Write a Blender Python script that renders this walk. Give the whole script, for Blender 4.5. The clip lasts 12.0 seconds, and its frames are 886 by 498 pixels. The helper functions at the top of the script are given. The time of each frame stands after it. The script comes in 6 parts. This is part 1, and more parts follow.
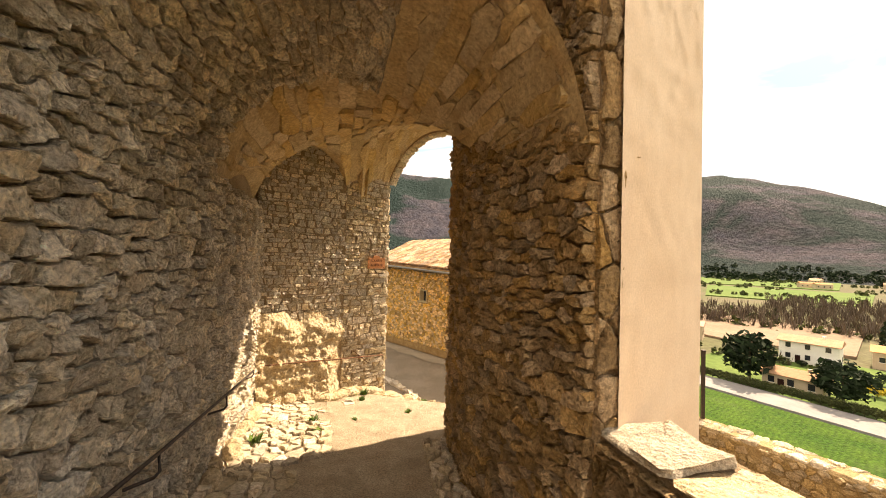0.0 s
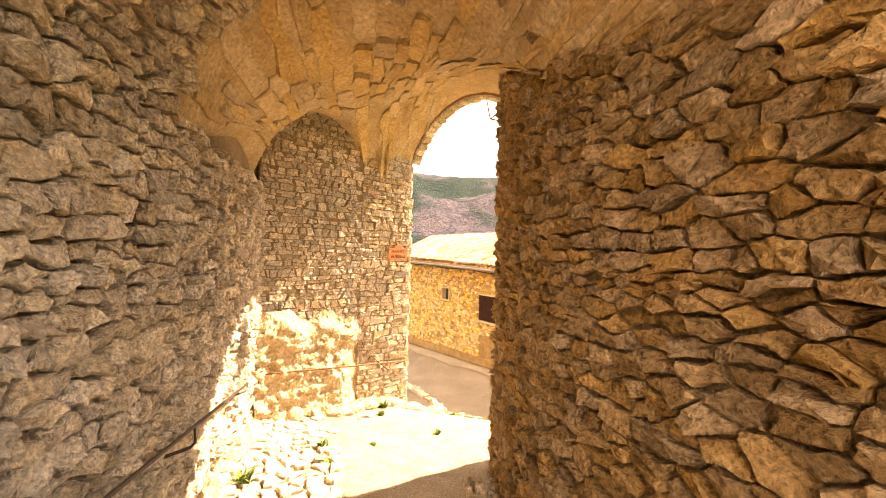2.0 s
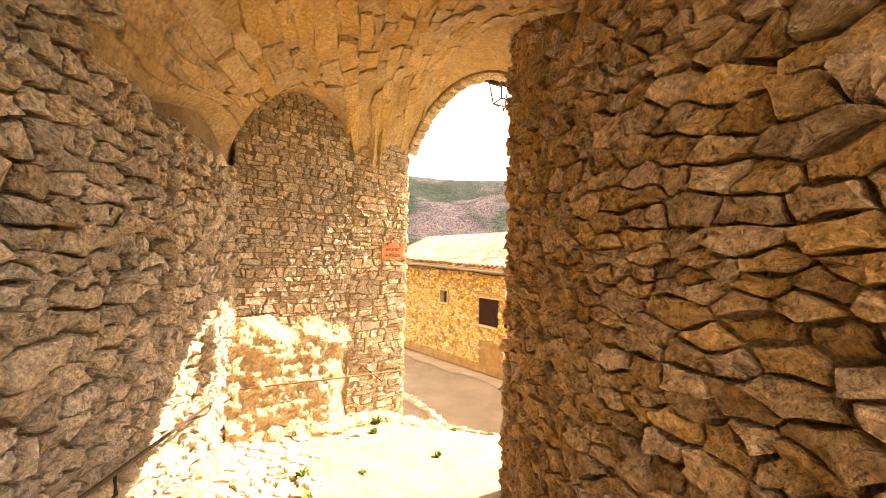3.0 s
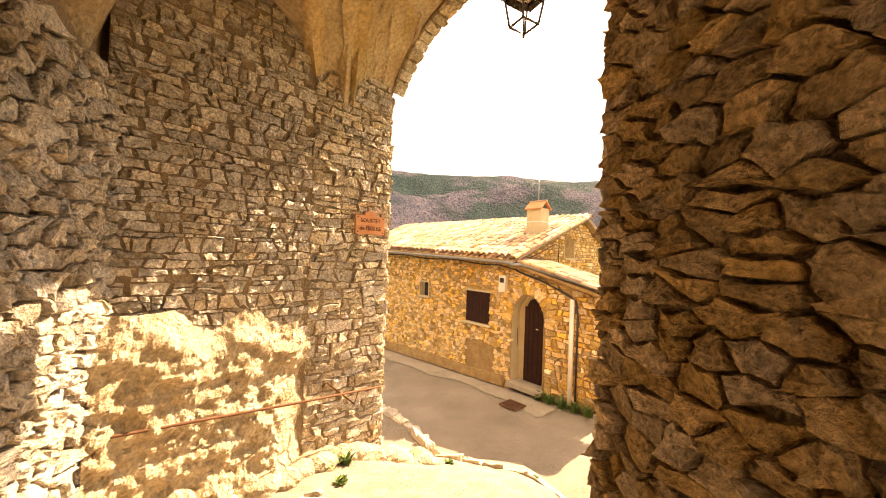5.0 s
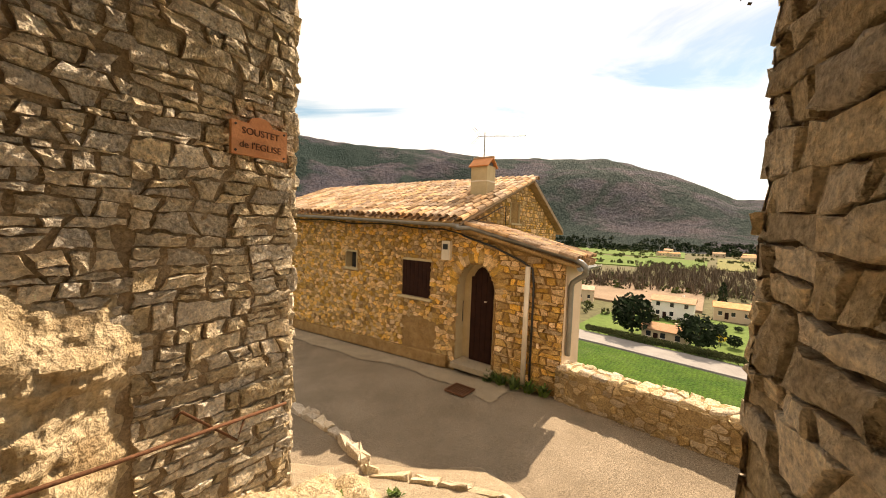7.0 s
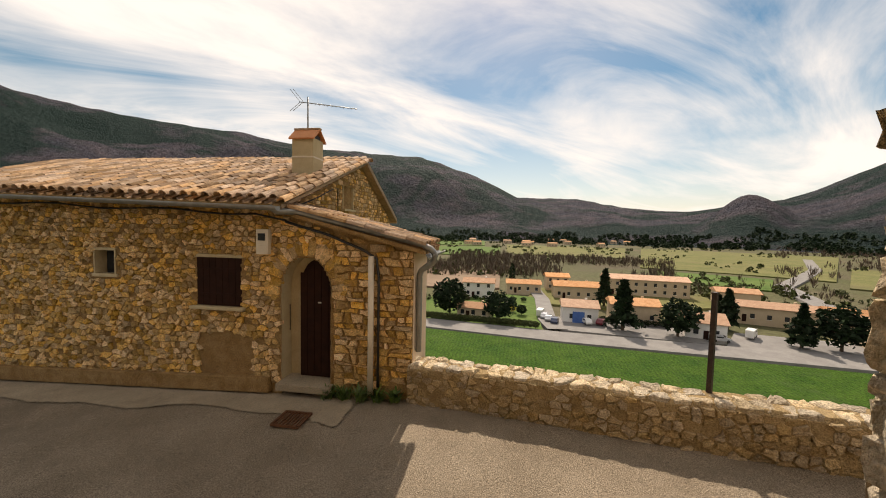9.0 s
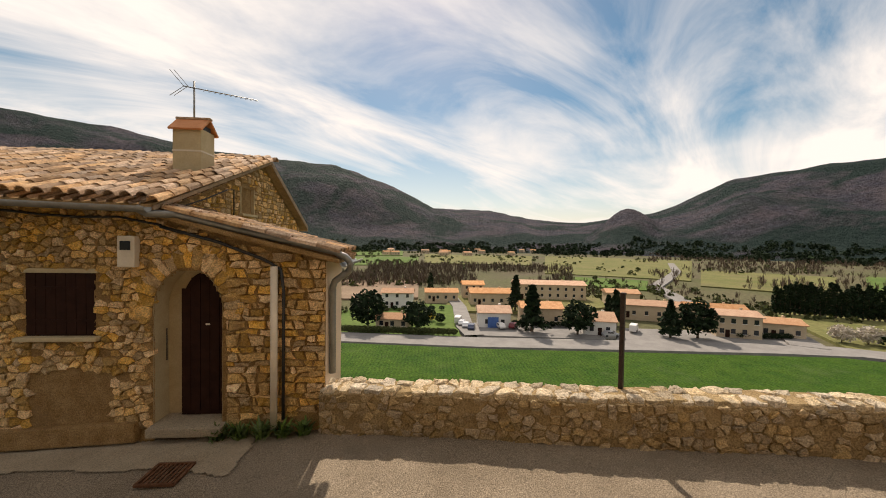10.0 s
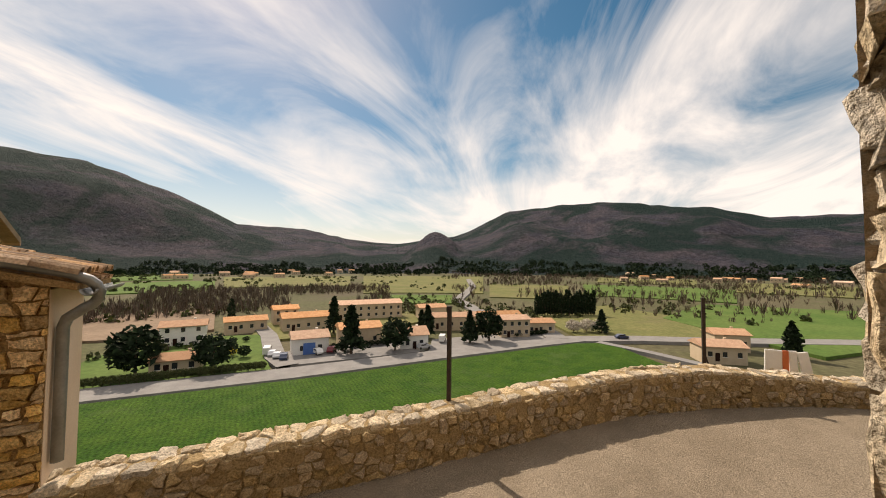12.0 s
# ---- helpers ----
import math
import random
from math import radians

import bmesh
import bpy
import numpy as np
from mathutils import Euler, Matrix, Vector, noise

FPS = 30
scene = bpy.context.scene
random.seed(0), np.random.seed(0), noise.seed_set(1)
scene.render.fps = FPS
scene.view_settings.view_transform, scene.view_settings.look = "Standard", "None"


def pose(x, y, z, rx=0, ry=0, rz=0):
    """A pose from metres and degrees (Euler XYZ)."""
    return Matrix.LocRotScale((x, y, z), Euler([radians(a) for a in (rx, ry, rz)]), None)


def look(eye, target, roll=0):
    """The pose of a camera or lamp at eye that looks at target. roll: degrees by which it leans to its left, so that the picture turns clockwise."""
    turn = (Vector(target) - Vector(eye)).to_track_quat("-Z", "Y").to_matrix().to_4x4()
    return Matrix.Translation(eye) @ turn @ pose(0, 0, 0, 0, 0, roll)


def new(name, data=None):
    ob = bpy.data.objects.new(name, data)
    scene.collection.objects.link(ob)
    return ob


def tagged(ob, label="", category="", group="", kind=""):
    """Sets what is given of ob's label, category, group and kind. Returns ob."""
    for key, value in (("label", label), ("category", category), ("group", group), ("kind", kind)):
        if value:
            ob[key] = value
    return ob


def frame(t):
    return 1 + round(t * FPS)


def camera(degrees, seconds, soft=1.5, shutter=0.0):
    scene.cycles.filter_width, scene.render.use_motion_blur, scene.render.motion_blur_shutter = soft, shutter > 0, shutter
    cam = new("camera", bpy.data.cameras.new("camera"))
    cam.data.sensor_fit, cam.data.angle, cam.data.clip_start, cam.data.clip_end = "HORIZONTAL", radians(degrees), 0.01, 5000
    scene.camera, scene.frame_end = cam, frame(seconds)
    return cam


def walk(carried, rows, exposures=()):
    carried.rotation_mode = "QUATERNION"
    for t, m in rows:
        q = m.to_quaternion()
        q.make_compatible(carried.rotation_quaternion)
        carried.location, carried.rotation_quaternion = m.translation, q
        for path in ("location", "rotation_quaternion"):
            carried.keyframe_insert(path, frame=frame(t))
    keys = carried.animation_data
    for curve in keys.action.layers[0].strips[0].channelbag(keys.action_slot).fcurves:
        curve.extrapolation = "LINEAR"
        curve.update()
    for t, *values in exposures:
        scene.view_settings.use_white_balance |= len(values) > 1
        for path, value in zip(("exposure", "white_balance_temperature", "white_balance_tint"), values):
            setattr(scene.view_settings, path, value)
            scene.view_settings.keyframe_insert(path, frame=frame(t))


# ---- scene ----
cam = camera(102.5, 12.0, soft=1.0)
PATH = [
    (0, (1.281, 0.537, 2.229), (0.896, 2.499, 2.269), 1.5),
    (0.5, (1.145, 0.814, 2.174), (0.729, 2.77, 2.197), 1.7),
    (1, (0.993, 1.058, 2.16), (0.601, 3.019, 2.189), 1.6),
    (1.5, (0.887, 1.328, 2.094), (0.447, 3.278, 2.152), 1.4),
    (2, (0.786, 1.569, 2.054), (0.312, 3.512, 2.086), 1.6),
    (2.5, (0.655, 1.83, 2.006), (0.212, 3.779, 2.065), 1.5),
    (2.7, (0.653, 1.953, 1.988), (0.196, 3.899, 2.029), 1.4),
    (4.3, (0.082, 3.054, 1.875), (-0.316, 5.009, 2.015), 2.1),
    (4.5, (0.036, 3.204, 1.822), (-0.292, 5.173, 1.939), 2.1),
    (5, (-0.042, 3.611, 1.733), (-0.343, 5.588, 1.756), 2.1),
    (5.5, (-0.167, 4.007, 1.613), (-0.355, 5.994, 1.494), 2.1),
    (6, (-0.234, 4.35, 1.524), (-0.399, 6.341, 1.428), 2.1),
    (6.5, (-0.29, 4.723, 1.486), (-0.391, 6.717, 1.363), 2.1),
    (7, (-0.374, 5.068, 1.456), (-0.263, 7.062, 1.35), 2.2),
    (7.2, (-0.403, 5.186, 1.436), (-0.198, 7.172, 1.312), 2.0),
    (8.8, (-0.386, 6.026, 1.327), (0.549, 7.791, 1.224), 1.4),
    (9, (-0.331, 6.128, 1.296), (0.693, 7.843, 1.183), 1.2),
    (9.5, (-0.193, 6.334, 1.239), (0.989, 7.944, 1.146), 1.0),
    (10, (-0.131, 6.444, 1.232), (1.256, 7.883, 1.184), 0.9),
    (10.5, (-0.102, 6.606, 1.209), (1.486, 7.821, 1.201), 0.8),
    (11, (-0.063, 6.709, 1.207), (1.661, 7.724, 1.225), 0.5),
    (11.5, (0.044, 6.784, 1.176), (1.862, 7.613, 1.234), 0.6),
    (12, (0.117, 6.776, 1.175), (2.023, 7.375, 1.252), 0.5),
]
EXPOSURES = [(0.0, 1.45, 8700, 19), (0.5, 1.95, 9200, 22), (1.0, 2.25, 9600, 25), (1.5, 2.6, 10100, 27), (2.5, 2.85, 10800, 31), (4.3, 2.5, 10300, 28), (5.5, 2.0, 9900, 26), (6.5, 1.35, 9100, 21),
             (7.2, 0.9, 8500, 18), (8.8, 0.2, 7400, 16), (9.5, 0.12, 7200, 16), (12.0, 0.1, 7300, 17)]
walk(cam, [(t, look(e, g, r)) for t, e, g, r in PATH], EXPOSURES)

# ---------------------------------------------------------------- light
SUN = Vector((0.82, 1.0, 1.30)).normalized()
world = bpy.data.worlds.new("world")
scene.world = world
world.use_nodes = True
wt = world.node_tree
wt.nodes.clear()


def node(tree, kind, **values):
    n = tree.nodes.new(kind)
    for key, value in values.items():
        if key in n.inputs:
            n.inputs[key].default_value = value
    return n


def build_sky():
    out = node(wt, "ShaderNodeOutputWorld")
    sky = node(wt, "ShaderNodeTexSky")
    sky.sky_type = "NISHITA"
    sky.sun_disc = False
    sky.sun_elevation = math.asin(SUN.z)
    sky.sun_rotation = math.atan2(SUN.x, SUN.y)
    sky.air_density, sky.dust_density, sky.ozone_density = 1.0, 0.5, 0.7
    co = node(wt, "ShaderNodeTexCoord")
    sep = node(wt, "ShaderNodeSeparateXYZ")
    wt.links.new(co.outputs["Generated"], sep.inputs[0])
    low = node(wt, "ShaderNodeMath")
    low.operation = "MAXIMUM"
    low.inputs[1].default_value = 0.03
    wt.links.new(sep.outputs["Z"], low.inputs[0])
    add = node(wt, "ShaderNodeMath")
    add.operation = "ADD"
    add.inputs[1].default_value = 0.18
    wt.links.new(low.outputs[0], add.inputs[0])
    flat = node(wt, "ShaderNodeCombineXYZ")
    for axis in ("X", "Y"):
        div = node(wt, "ShaderNodeMath")
        div.operation = "DIVIDE"
        wt.links.new(sep.outputs[axis], div.inputs[0])
        wt.links.new(add.outputs[0], div.inputs[1])
        wt.links.new(div.outputs[0], flat.inputs[axis])
    turn = node(wt, "ShaderNodeMapping")
    turn.inputs["Rotation"].default_value = (0, 0, radians(62))
    turn.inputs["Scale"].default_value = (0.5, 1.4, 1)
    turn.inputs["Location"].default_value = (3.1, 1.7, 0)
    wt.links.new(flat.outputs[0], turn.inputs[0])
    n1 = node(wt, "ShaderNodeTexNoise", Scale=1.2, Detail=10.0, Roughness=0.6, Distortion=0.8)
    wt.links.new(turn.outputs[0], n1.inputs["Vector"])
    n2 = node(wt, "ShaderNodeTexNoise", Scale=0.55, Detail=4.0, Roughness=0.5, Distortion=0.3)
    wt.links.new(flat.outputs[0], n2.inputs["Vector"])
    mixv = node(wt, "ShaderNodeMath")
    mixv.operation = "MULTIPLY_ADD"
    mixv.inputs[1].default_value = 0.55
    wt.links.new(n2.outputs["Fac"], mixv.inputs[0])
    half = node(wt, "ShaderNodeMath")
    half.operation = "MULTIPLY"
    half.inputs[1].default_value = 0.6
    wt.links.new(n1.outputs["Fac"], half.inputs[0])
    wt.links.new(half.outputs[0], mixv.inputs[2])
    ramp = node(wt, "ShaderNodeValToRGB")
    ramp.color_ramp.elements[0].position, ramp.color_ramp.elements[0].color = 0.45, (0, 0, 0, 1)
    ramp.color_ramp.elements[1].position, ramp.color_ramp.elements[1].color = 0.67, (1, 1, 1, 1)
    wt.links.new(mixv.outputs[0], ramp.inputs[0])
    # near the horizon the veil closes
    veil = node(wt, "ShaderNodeMapRange")
    veil.inputs["From Min"].default_value, veil.inputs["From Max"].default_value = 0.05, 0.32
    veil.inputs["To Min"].default_value, veil.inputs["To Max"].default_value = 0.42, 0.0
    wt.links.new(sep.outputs["Z"], veil.inputs["Value"])
    both = node(wt, "ShaderNodeMath")
    both.operation = "MAXIMUM"
    wt.links.new(ramp.outputs[0], both.inputs[0])
    wt.links.new(veil.outputs[0], both.inputs[1])
    mix = node(wt, "ShaderNodeMix")
    mix.data_type = "RGBA"
    mix.inputs[7].default_value = (12.2, 12.0, 11.6, 1)
    wt.links.new(both.outputs[0], mix.inputs[0])
    rich = node(wt, "ShaderNodeHueSaturation", Hue=0.482, Saturation=1.4)
    wt.links.new(sky.outputs[0], rich.inputs["Color"])
    wt.links.new(rich.outputs[0], mix.inputs[6])
    back = node(wt, "ShaderNodeBackground", Strength=0.078)
    wt.links.new(mix.outputs[2], back.inputs["Color"])
    wt.links.new(back.outputs[0], out.inputs[0])


build_sky()
sun = new("sun", bpy.data.lights.new("sun", "SUN"))
sun.data.energy, sun.data.angle, sun.data.color = 5.0, radians(0.6), (1.0, 0.93, 0.82)
sun.matrix_world = look(SUN * 50, (0, 0, 0))

# ---------------------------------------------------------------- materials


def material(name, base, second, rough=0.85, scale=3.0, fine=40.0, bump=0.4, random_amount=0.0, stains=None, metal=0.0, fine_mix=0.35, depth=0.02):
    """Two tones mixed by coarse noise, fine grain over both, an optional third tone in stains, and relief."""
    m = bpy.data.materials.new(name)
    m.use_nodes = True
    t = m.node_tree
    bsdf = t.nodes["Principled BSDF"]
    bsdf.inputs["Roughness"].default_value = rough
    bsdf.inputs["Metallic"].default_value = metal
    bsdf.inputs["Specular IOR Level"].default_value = 0.5 if rough < 0.7 else 0.08
    co = node(t, "ShaderNodeTexCoord")
    geo = node(t, "ShaderNodeNewGeometry")
    n1 = node(t, "ShaderNodeTexNoise", Scale=scale, Detail=6.0, Roughness=0.6)
    n2 = node(t, "ShaderNodeTexNoise", Scale=fine, Detail=5.0, Roughness=0.65)
    for n in (n1, n2):
        t.links.new(geo.outputs["Position"], n.inputs["Vector"])
    r1 = node(t, "ShaderNodeValToRGB")
    r1.color_ramp.elements[0].position, r1.color_ramp.elements[1].position = 0.35, 0.65
    r1.color_ramp.elements[0].color, r1.color_ramp.elements[1].color = (*base, 1), (*second, 1)
    t.links.new(n1.outputs["Fac"], r1.inputs[0])
    grain = node(t, "ShaderNodeMapRange")
    grain.inputs["From Min"].default_value, grain.inputs["From Max"].default_value = 0.3, 0.7
    grain.inputs["To Min"].default_value, grain.inputs["To Max"].default_value = 1 - fine_mix, 1 + fine_mix
    t.links.new(n2.outputs["Fac"], grain.inputs["Value"])
    mul = node(t, "ShaderNodeVectorMath")
    mul.operation = "SCALE"
    t.links.new(r1.outputs[0], mul.inputs[0])
    t.links.new(grain.outputs[0], mul.inputs["Scale"])
    colour = mul.outputs[0]
    if random_amount:
        info = node(t, "ShaderNodeObjectInfo")
        total = node(t, "ShaderNodeMath")
        total.operation = "ADD"
        t.links.new(info.outputs["Random"], total.inputs[0])
        t.links.new(geo.outputs["Random Per Island"], total.inputs[1])
        fract = node(t, "ShaderNodeMath")
        fract.operation = "FRACT"
        t.links.new(total.outputs[0], fract.inputs[0])
        hue = node(t, "ShaderNodeHueSaturation")
        for a, b, into in ((1 - random_amount, 1 + random_amount, "Value"), (1.15, 0.75, "Saturation")):
            rng = node(t, "ShaderNodeMapRange")
            rng.inputs["To Min"].default_value, rng.inputs["To Max"].default_value = a, b
            if into == "Saturation":
                w = node(t, "ShaderNodeMath")
                w.operation = "MULTIPLY"
                w.inputs[1].default_value = 7.3
                t.links.new(fract.outputs[0], w.inputs[0])
                f2 = node(t, "ShaderNodeMath")
                f2.operation = "FRACT"
                t.links.new(w.outputs[0], f2.inputs[0])
                t.links.new(f2.outputs[0], rng.inputs["Value"])
            else:
                t.links.new(fract.outputs[0], rng.inputs["Value"])
            t.links.new(rng.outputs[0], hue.inputs[into])
        t.links.new(colour, hue.inputs["Color"])
        colour = hue.outputs[0]
    if stains:
        n3 = node(t, "ShaderNodeTexNoise", Scale=scale * 0.45, Detail=8.0, Roughness=0.7)
        t.links.new(geo.outputs["Position"], n3.inputs["Vector"])
        r3 = node(t, "ShaderNodeValToRGB")
        r3.color_ramp.elements[0].position, r3.color_ramp.elements[1].position = 0.54, 0.7
        r3.color_ramp.elements[0].color, r3.color_ramp.elements[1].color = (0, 0, 0, 1), (0.8, 0.8, 0.8, 1)
        t.links.new(n3.outputs["Fac"], r3.inputs[0])
        mix = node(t, "ShaderNodeMix")
        mix.data_type = "RGBA"
        mix.inputs[7].default_value = (*stains, 1)
        t.links.new(r3.outputs[0], mix.inputs[0])
        t.links.new(colour, mix.inputs[6])
        colour = mix.outputs[2]
    t.links.new(colour, bsdf.inputs["Base Color"])
    if bump:
        bp = node(t, "ShaderNodeBump", Strength=bump, Distance=depth)
        sumn = node(t, "ShaderNodeMath")
        sumn.operation = "MULTIPLY_ADD"
        sumn.inputs[1].default_value = 1.6
        t.links.new(n1.outputs["Fac"], sumn.inputs[0])
        t.links.new(n2.outputs["Fac"], sumn.inputs[2])
        t.links.new(sumn.outputs[0], bp.inputs["Height"])
        t.links.new(bp.outputs[0], bsdf.inputs["Normal"])
    return m


STONE = material("limestone_rubble", (0.58, 0.47, 0.33), (0.70, 0.61, 0.47), 0.9, 7, 38, 1.0, 0.26, (0.42, 0.35, 0.26), depth=0.06, fine_mix=0.5)
STONE_OCHRE = material("ochre_rubble", (0.40, 0.26, 0.125), (0.53, 0.37, 0.20), 0.9, 7, 38, 1.0, 0.28, (0.29, 0.20, 0.11), depth=0.06, fine_mix=0.5)
STONE_PALE = material("pale_limestone", (0.54, 0.42, 0.27), (0.66, 0.55, 0.39), 0.9, 7, 38, 1.0, 0.28, (0.34, 0.30, 0.24), depth=0.05, fine_mix=0.45)
STONE_HOUSE = material("house_rubble", (0.62, 0.37, 0.125), (0.76, 0.51, 0.215), 0.9, 8, 50, 0.9, 0.42, (0.36, 0.23, 0.11), depth=0.04, fine_mix=0.5)
# Mortar toned down: the shade of recessed joints is in its colour.
MORTAR = material("mortar_shaded", (0.27, 0.19, 0.11), (0.36, 0.265, 0.165), 0.95, 4, 60, 0.9, depth=0.03)
MORTAR_HOUSE = material("house_mortar", (0.27, 0.16, 0.065), (0.38, 0.245, 0.11), 0.95, 5, 60, 1.0, stains=(0.26, 0.165, 0.08), depth=0.03, fine_mix=0.45)
STONE_PARAPET = material("parapet_rubble", (0.40, 0.285, 0.15), (0.48, 0.36, 0.205), 0.9, 8, 50, 0.9, 0.22, (0.30, 0.20, 0.10), depth=0.04, fine_mix=0.45)
MORTAR_PARAPET = material("parapet_mortar", (0.30, 0.21, 0.105), (0.39, 0.285, 0.15), 0.95, 4, 45, 1.0, stains=(0.25, 0.17, 0.085), depth=0.03, fine_mix=0.45)
VAULT = material("vault_render", (0.44, 0.31, 0.16), (0.54, 0.41, 0.24), 0.92, 3.5, 26, 1.0, 0.16, stains=(0.37, 0.26, 0.15), depth=0.03)
PLASTER = material("wall_plaster", (0.66, 0.50, 0.35), (0.72, 0.57, 0.42), 0.9, 1.2, 60, 0.15, stains=(0.60, 0.45, 0.32), fine_mix=0.08)
ROCK = material("bare_rock", (0.48, 0.36, 0.21), (0.62, 0.50, 0.33), 0.95, 5, 30, 1.0, stains=(0.40, 0.27, 0.14), depth=0.06)
PATH_MAT = material("trodden_path", (0.34, 0.27, 0.185), (0.42, 0.345, 0.245), 0.95, 4, 55, 1.0, stains=(0.26, 0.205, 0.135), depth=0.04, fine_mix=0.45)
COBBLE = material("floor_stones", (0.40, 0.325, 0.22), (0.50, 0.42, 0.31), 0.9, 4, 40, 0.6, 0.25, (0.33, 0.28, 0.18))
ASPHALT = material("worn_asphalt", (0.215, 0.172, 0.122), (0.275, 0.224, 0.163), 0.9, 1.1, 75, 1.0, stains=(0.175, 0.14, 0.10), fine_mix=0.75, depth=0.02)
CONCRETE = material("old_concrete", (0.27, 0.22, 0.155), (0.34, 0.28, 0.20), 0.92, 2, 60, 0.4, stains=(0.19, 0.155, 0.11))
TILE = material("canal_tiles", (0.34, 0.21, 0.12), (0.47, 0.325, 0.20), 0.88, 6, 40, 0.5, 0.45, (0.24, 0.17, 0.11))
TERRACOTTA = material("terracotta", (0.52, 0.22, 0.10), (0.60, 0.28, 0.14), 0.75, 4, 40, 0.2, fine_mix=0.12)
SIGN_DARK = material("sign_lettering", (0.10, 0.05, 0.03), (0.12, 0.06, 0.04), 0.7, 10, 60, 0.0)
DOOR = material("brown_paint", (0.024, 0.010, 0.007), (0.034, 0.014, 0.009), 0.7, 6, 60, 0.1, fine_mix=0.15)
REVEAL = material("reveal_plaster", (0.44, 0.35, 0.21), (0.52, 0.43, 0.27), 0.9, 3, 50, 0.2, fine_mix=0.1)
IRON = material("dark_iron", (0.035, 0.028, 0.024), (0.06, 0.04, 0.03), 0.55, 20, 90, 0.2, metal=0.6)
RUST = material("rusted_iron", (0.12, 0.055, 0.03), (0.16, 0.08, 0.045), 0.75, 15, 90, 0.3, metal=0.3)
ZINC = material("zinc", (0.20, 0.20, 0.19), (0.27, 0.27, 0.25), 0.5, 6, 50, 0.1, metal=0.5, fine_mix=0.1)
PVC = material("cream_pvc", (0.62, 0.54, 0.42), (0.68, 0.60, 0.48), 0.5, 4, 50, 0.05, fine_mix=0.05)
CABLE = material("black_cable", (0.02, 0.019, 0.018), (0.03, 0.028, 0.026), 0.6, 8, 50, 0.0)
WOOD = material("weathered_wood", (0.26, 0.19, 0.12), (0.36, 0.27, 0.18), 0.85, 8, 60, 0.3)
LEAF = material("leaf_green", (0.08, 0.13, 0.035), (0.13, 0.19, 0.055), 0.7, 6, 60, 0.0, 0.35)
DRY = material("dry_grass", (0.30, 0.23, 0.12), (0.40, 0.31, 0.17), 0.85, 6, 60, 0.0, 0.3)
GLASS_DARK = material("dark_pane", (0.02, 0.022, 0.025), (0.03, 0.032, 0.035), 0.15, 3, 20, 0.0, fine_mix=0.05)
WHITE = material("white_enamel", (0.72, 0.70, 0.66), (0.78, 0.76, 0.72), 0.35, 6, 40, 0.0, fine_mix=0.04)
ORANGE = material("orange_plastic", (0.55, 0.13, 0.04), (0.60, 0.16, 0.05), 0.5, 6, 40, 0.0, fine_mix=0.05)


def lantern_glass():
    m = bpy.data.materials.new("lantern_glass")
    m.use_nodes = True
    b = m.node_tree.nodes["Principled BSDF"]
    b.inputs["Transmission Weight"].default_value = 1.0
    b.inputs["Roughness"].default_value = 0.05
    b.inputs["IOR"].default_value = 1.05
    return m


GLASS = lantern_glass()

# ---------------------------------------------------------------- mesh helpers


def undo(ob):
    """The inverse of where a parent stands."""
    return Matrix() if ob.parent else ob.matrix_basis.inverted()


def mesh_of(name, verts, faces, mat=None, smooth=False):
    me = bpy.data.meshes.new(name)
    me.from_pydata([tuple(v) for v in verts], [], faces)
    if mat:
        me.materials.append(mat)
    if smooth:
        me.shade_smooth()
    me.update()
    return me


def put(name, verts, faces, mat, parent=None, label="", smooth=False):
    ob = new(name, mesh_of(name, verts, faces, mat, smooth))
    if parent:
        ob.parent = parent
    if label:
        ob["label"] = label
    return ob


def part(name, bm, mat, parent=None, label="", smooth=False):
    bmesh.ops.recalc_face_normals(bm, faces=bm.faces)
    me = bpy.data.meshes.new(name)
    bm.to_mesh(me)
    bm.free()
    me.materials.append(mat)
    if smooth:
        me.shade_smooth()
    ob = new(name, me)
    if parent:
        ob.parent = parent
    if label:
        ob["label"] = label
    return ob


def empty(name, x, y, z, label="", category="", group="", kind=""):
    ob = new(name)
    ob.empty_display_size = 0.1
    ob.location = (x, y, z)
    return tagged(ob, label, category, group, kind)


def add_box(bm, m, size, bevel=0.0):
    """A box of that size centred on the pose m."""
    geo = bmesh.ops.create_cube(bm, size=1.0, matrix=m @ Matrix.Diagonal((*size, 1)))
    if bevel:
        edges = {e for v in geo["verts"] for e in v.link_edges}
        bmesh.ops.bevel(bm, geom=list(edges), offset=bevel, segments=2, affect="EDGES", profile=0.6)
    return bm


def box_bm(m, size, bevel=0.0):
    return add_box(bmesh.new(), m, size, bevel)


def frame_of(origin, along, z=0.0):
    """Local x along a line in plan, y to its left, z up."""
    a = Vector((along[0], along[1], 0)).normalized()
    return Matrix(((a.x, -a.y, 0, origin[0]), (a.y, a.x, 0, origin[1]), (0, 0, 1, z), (0, 0, 0, 1)))


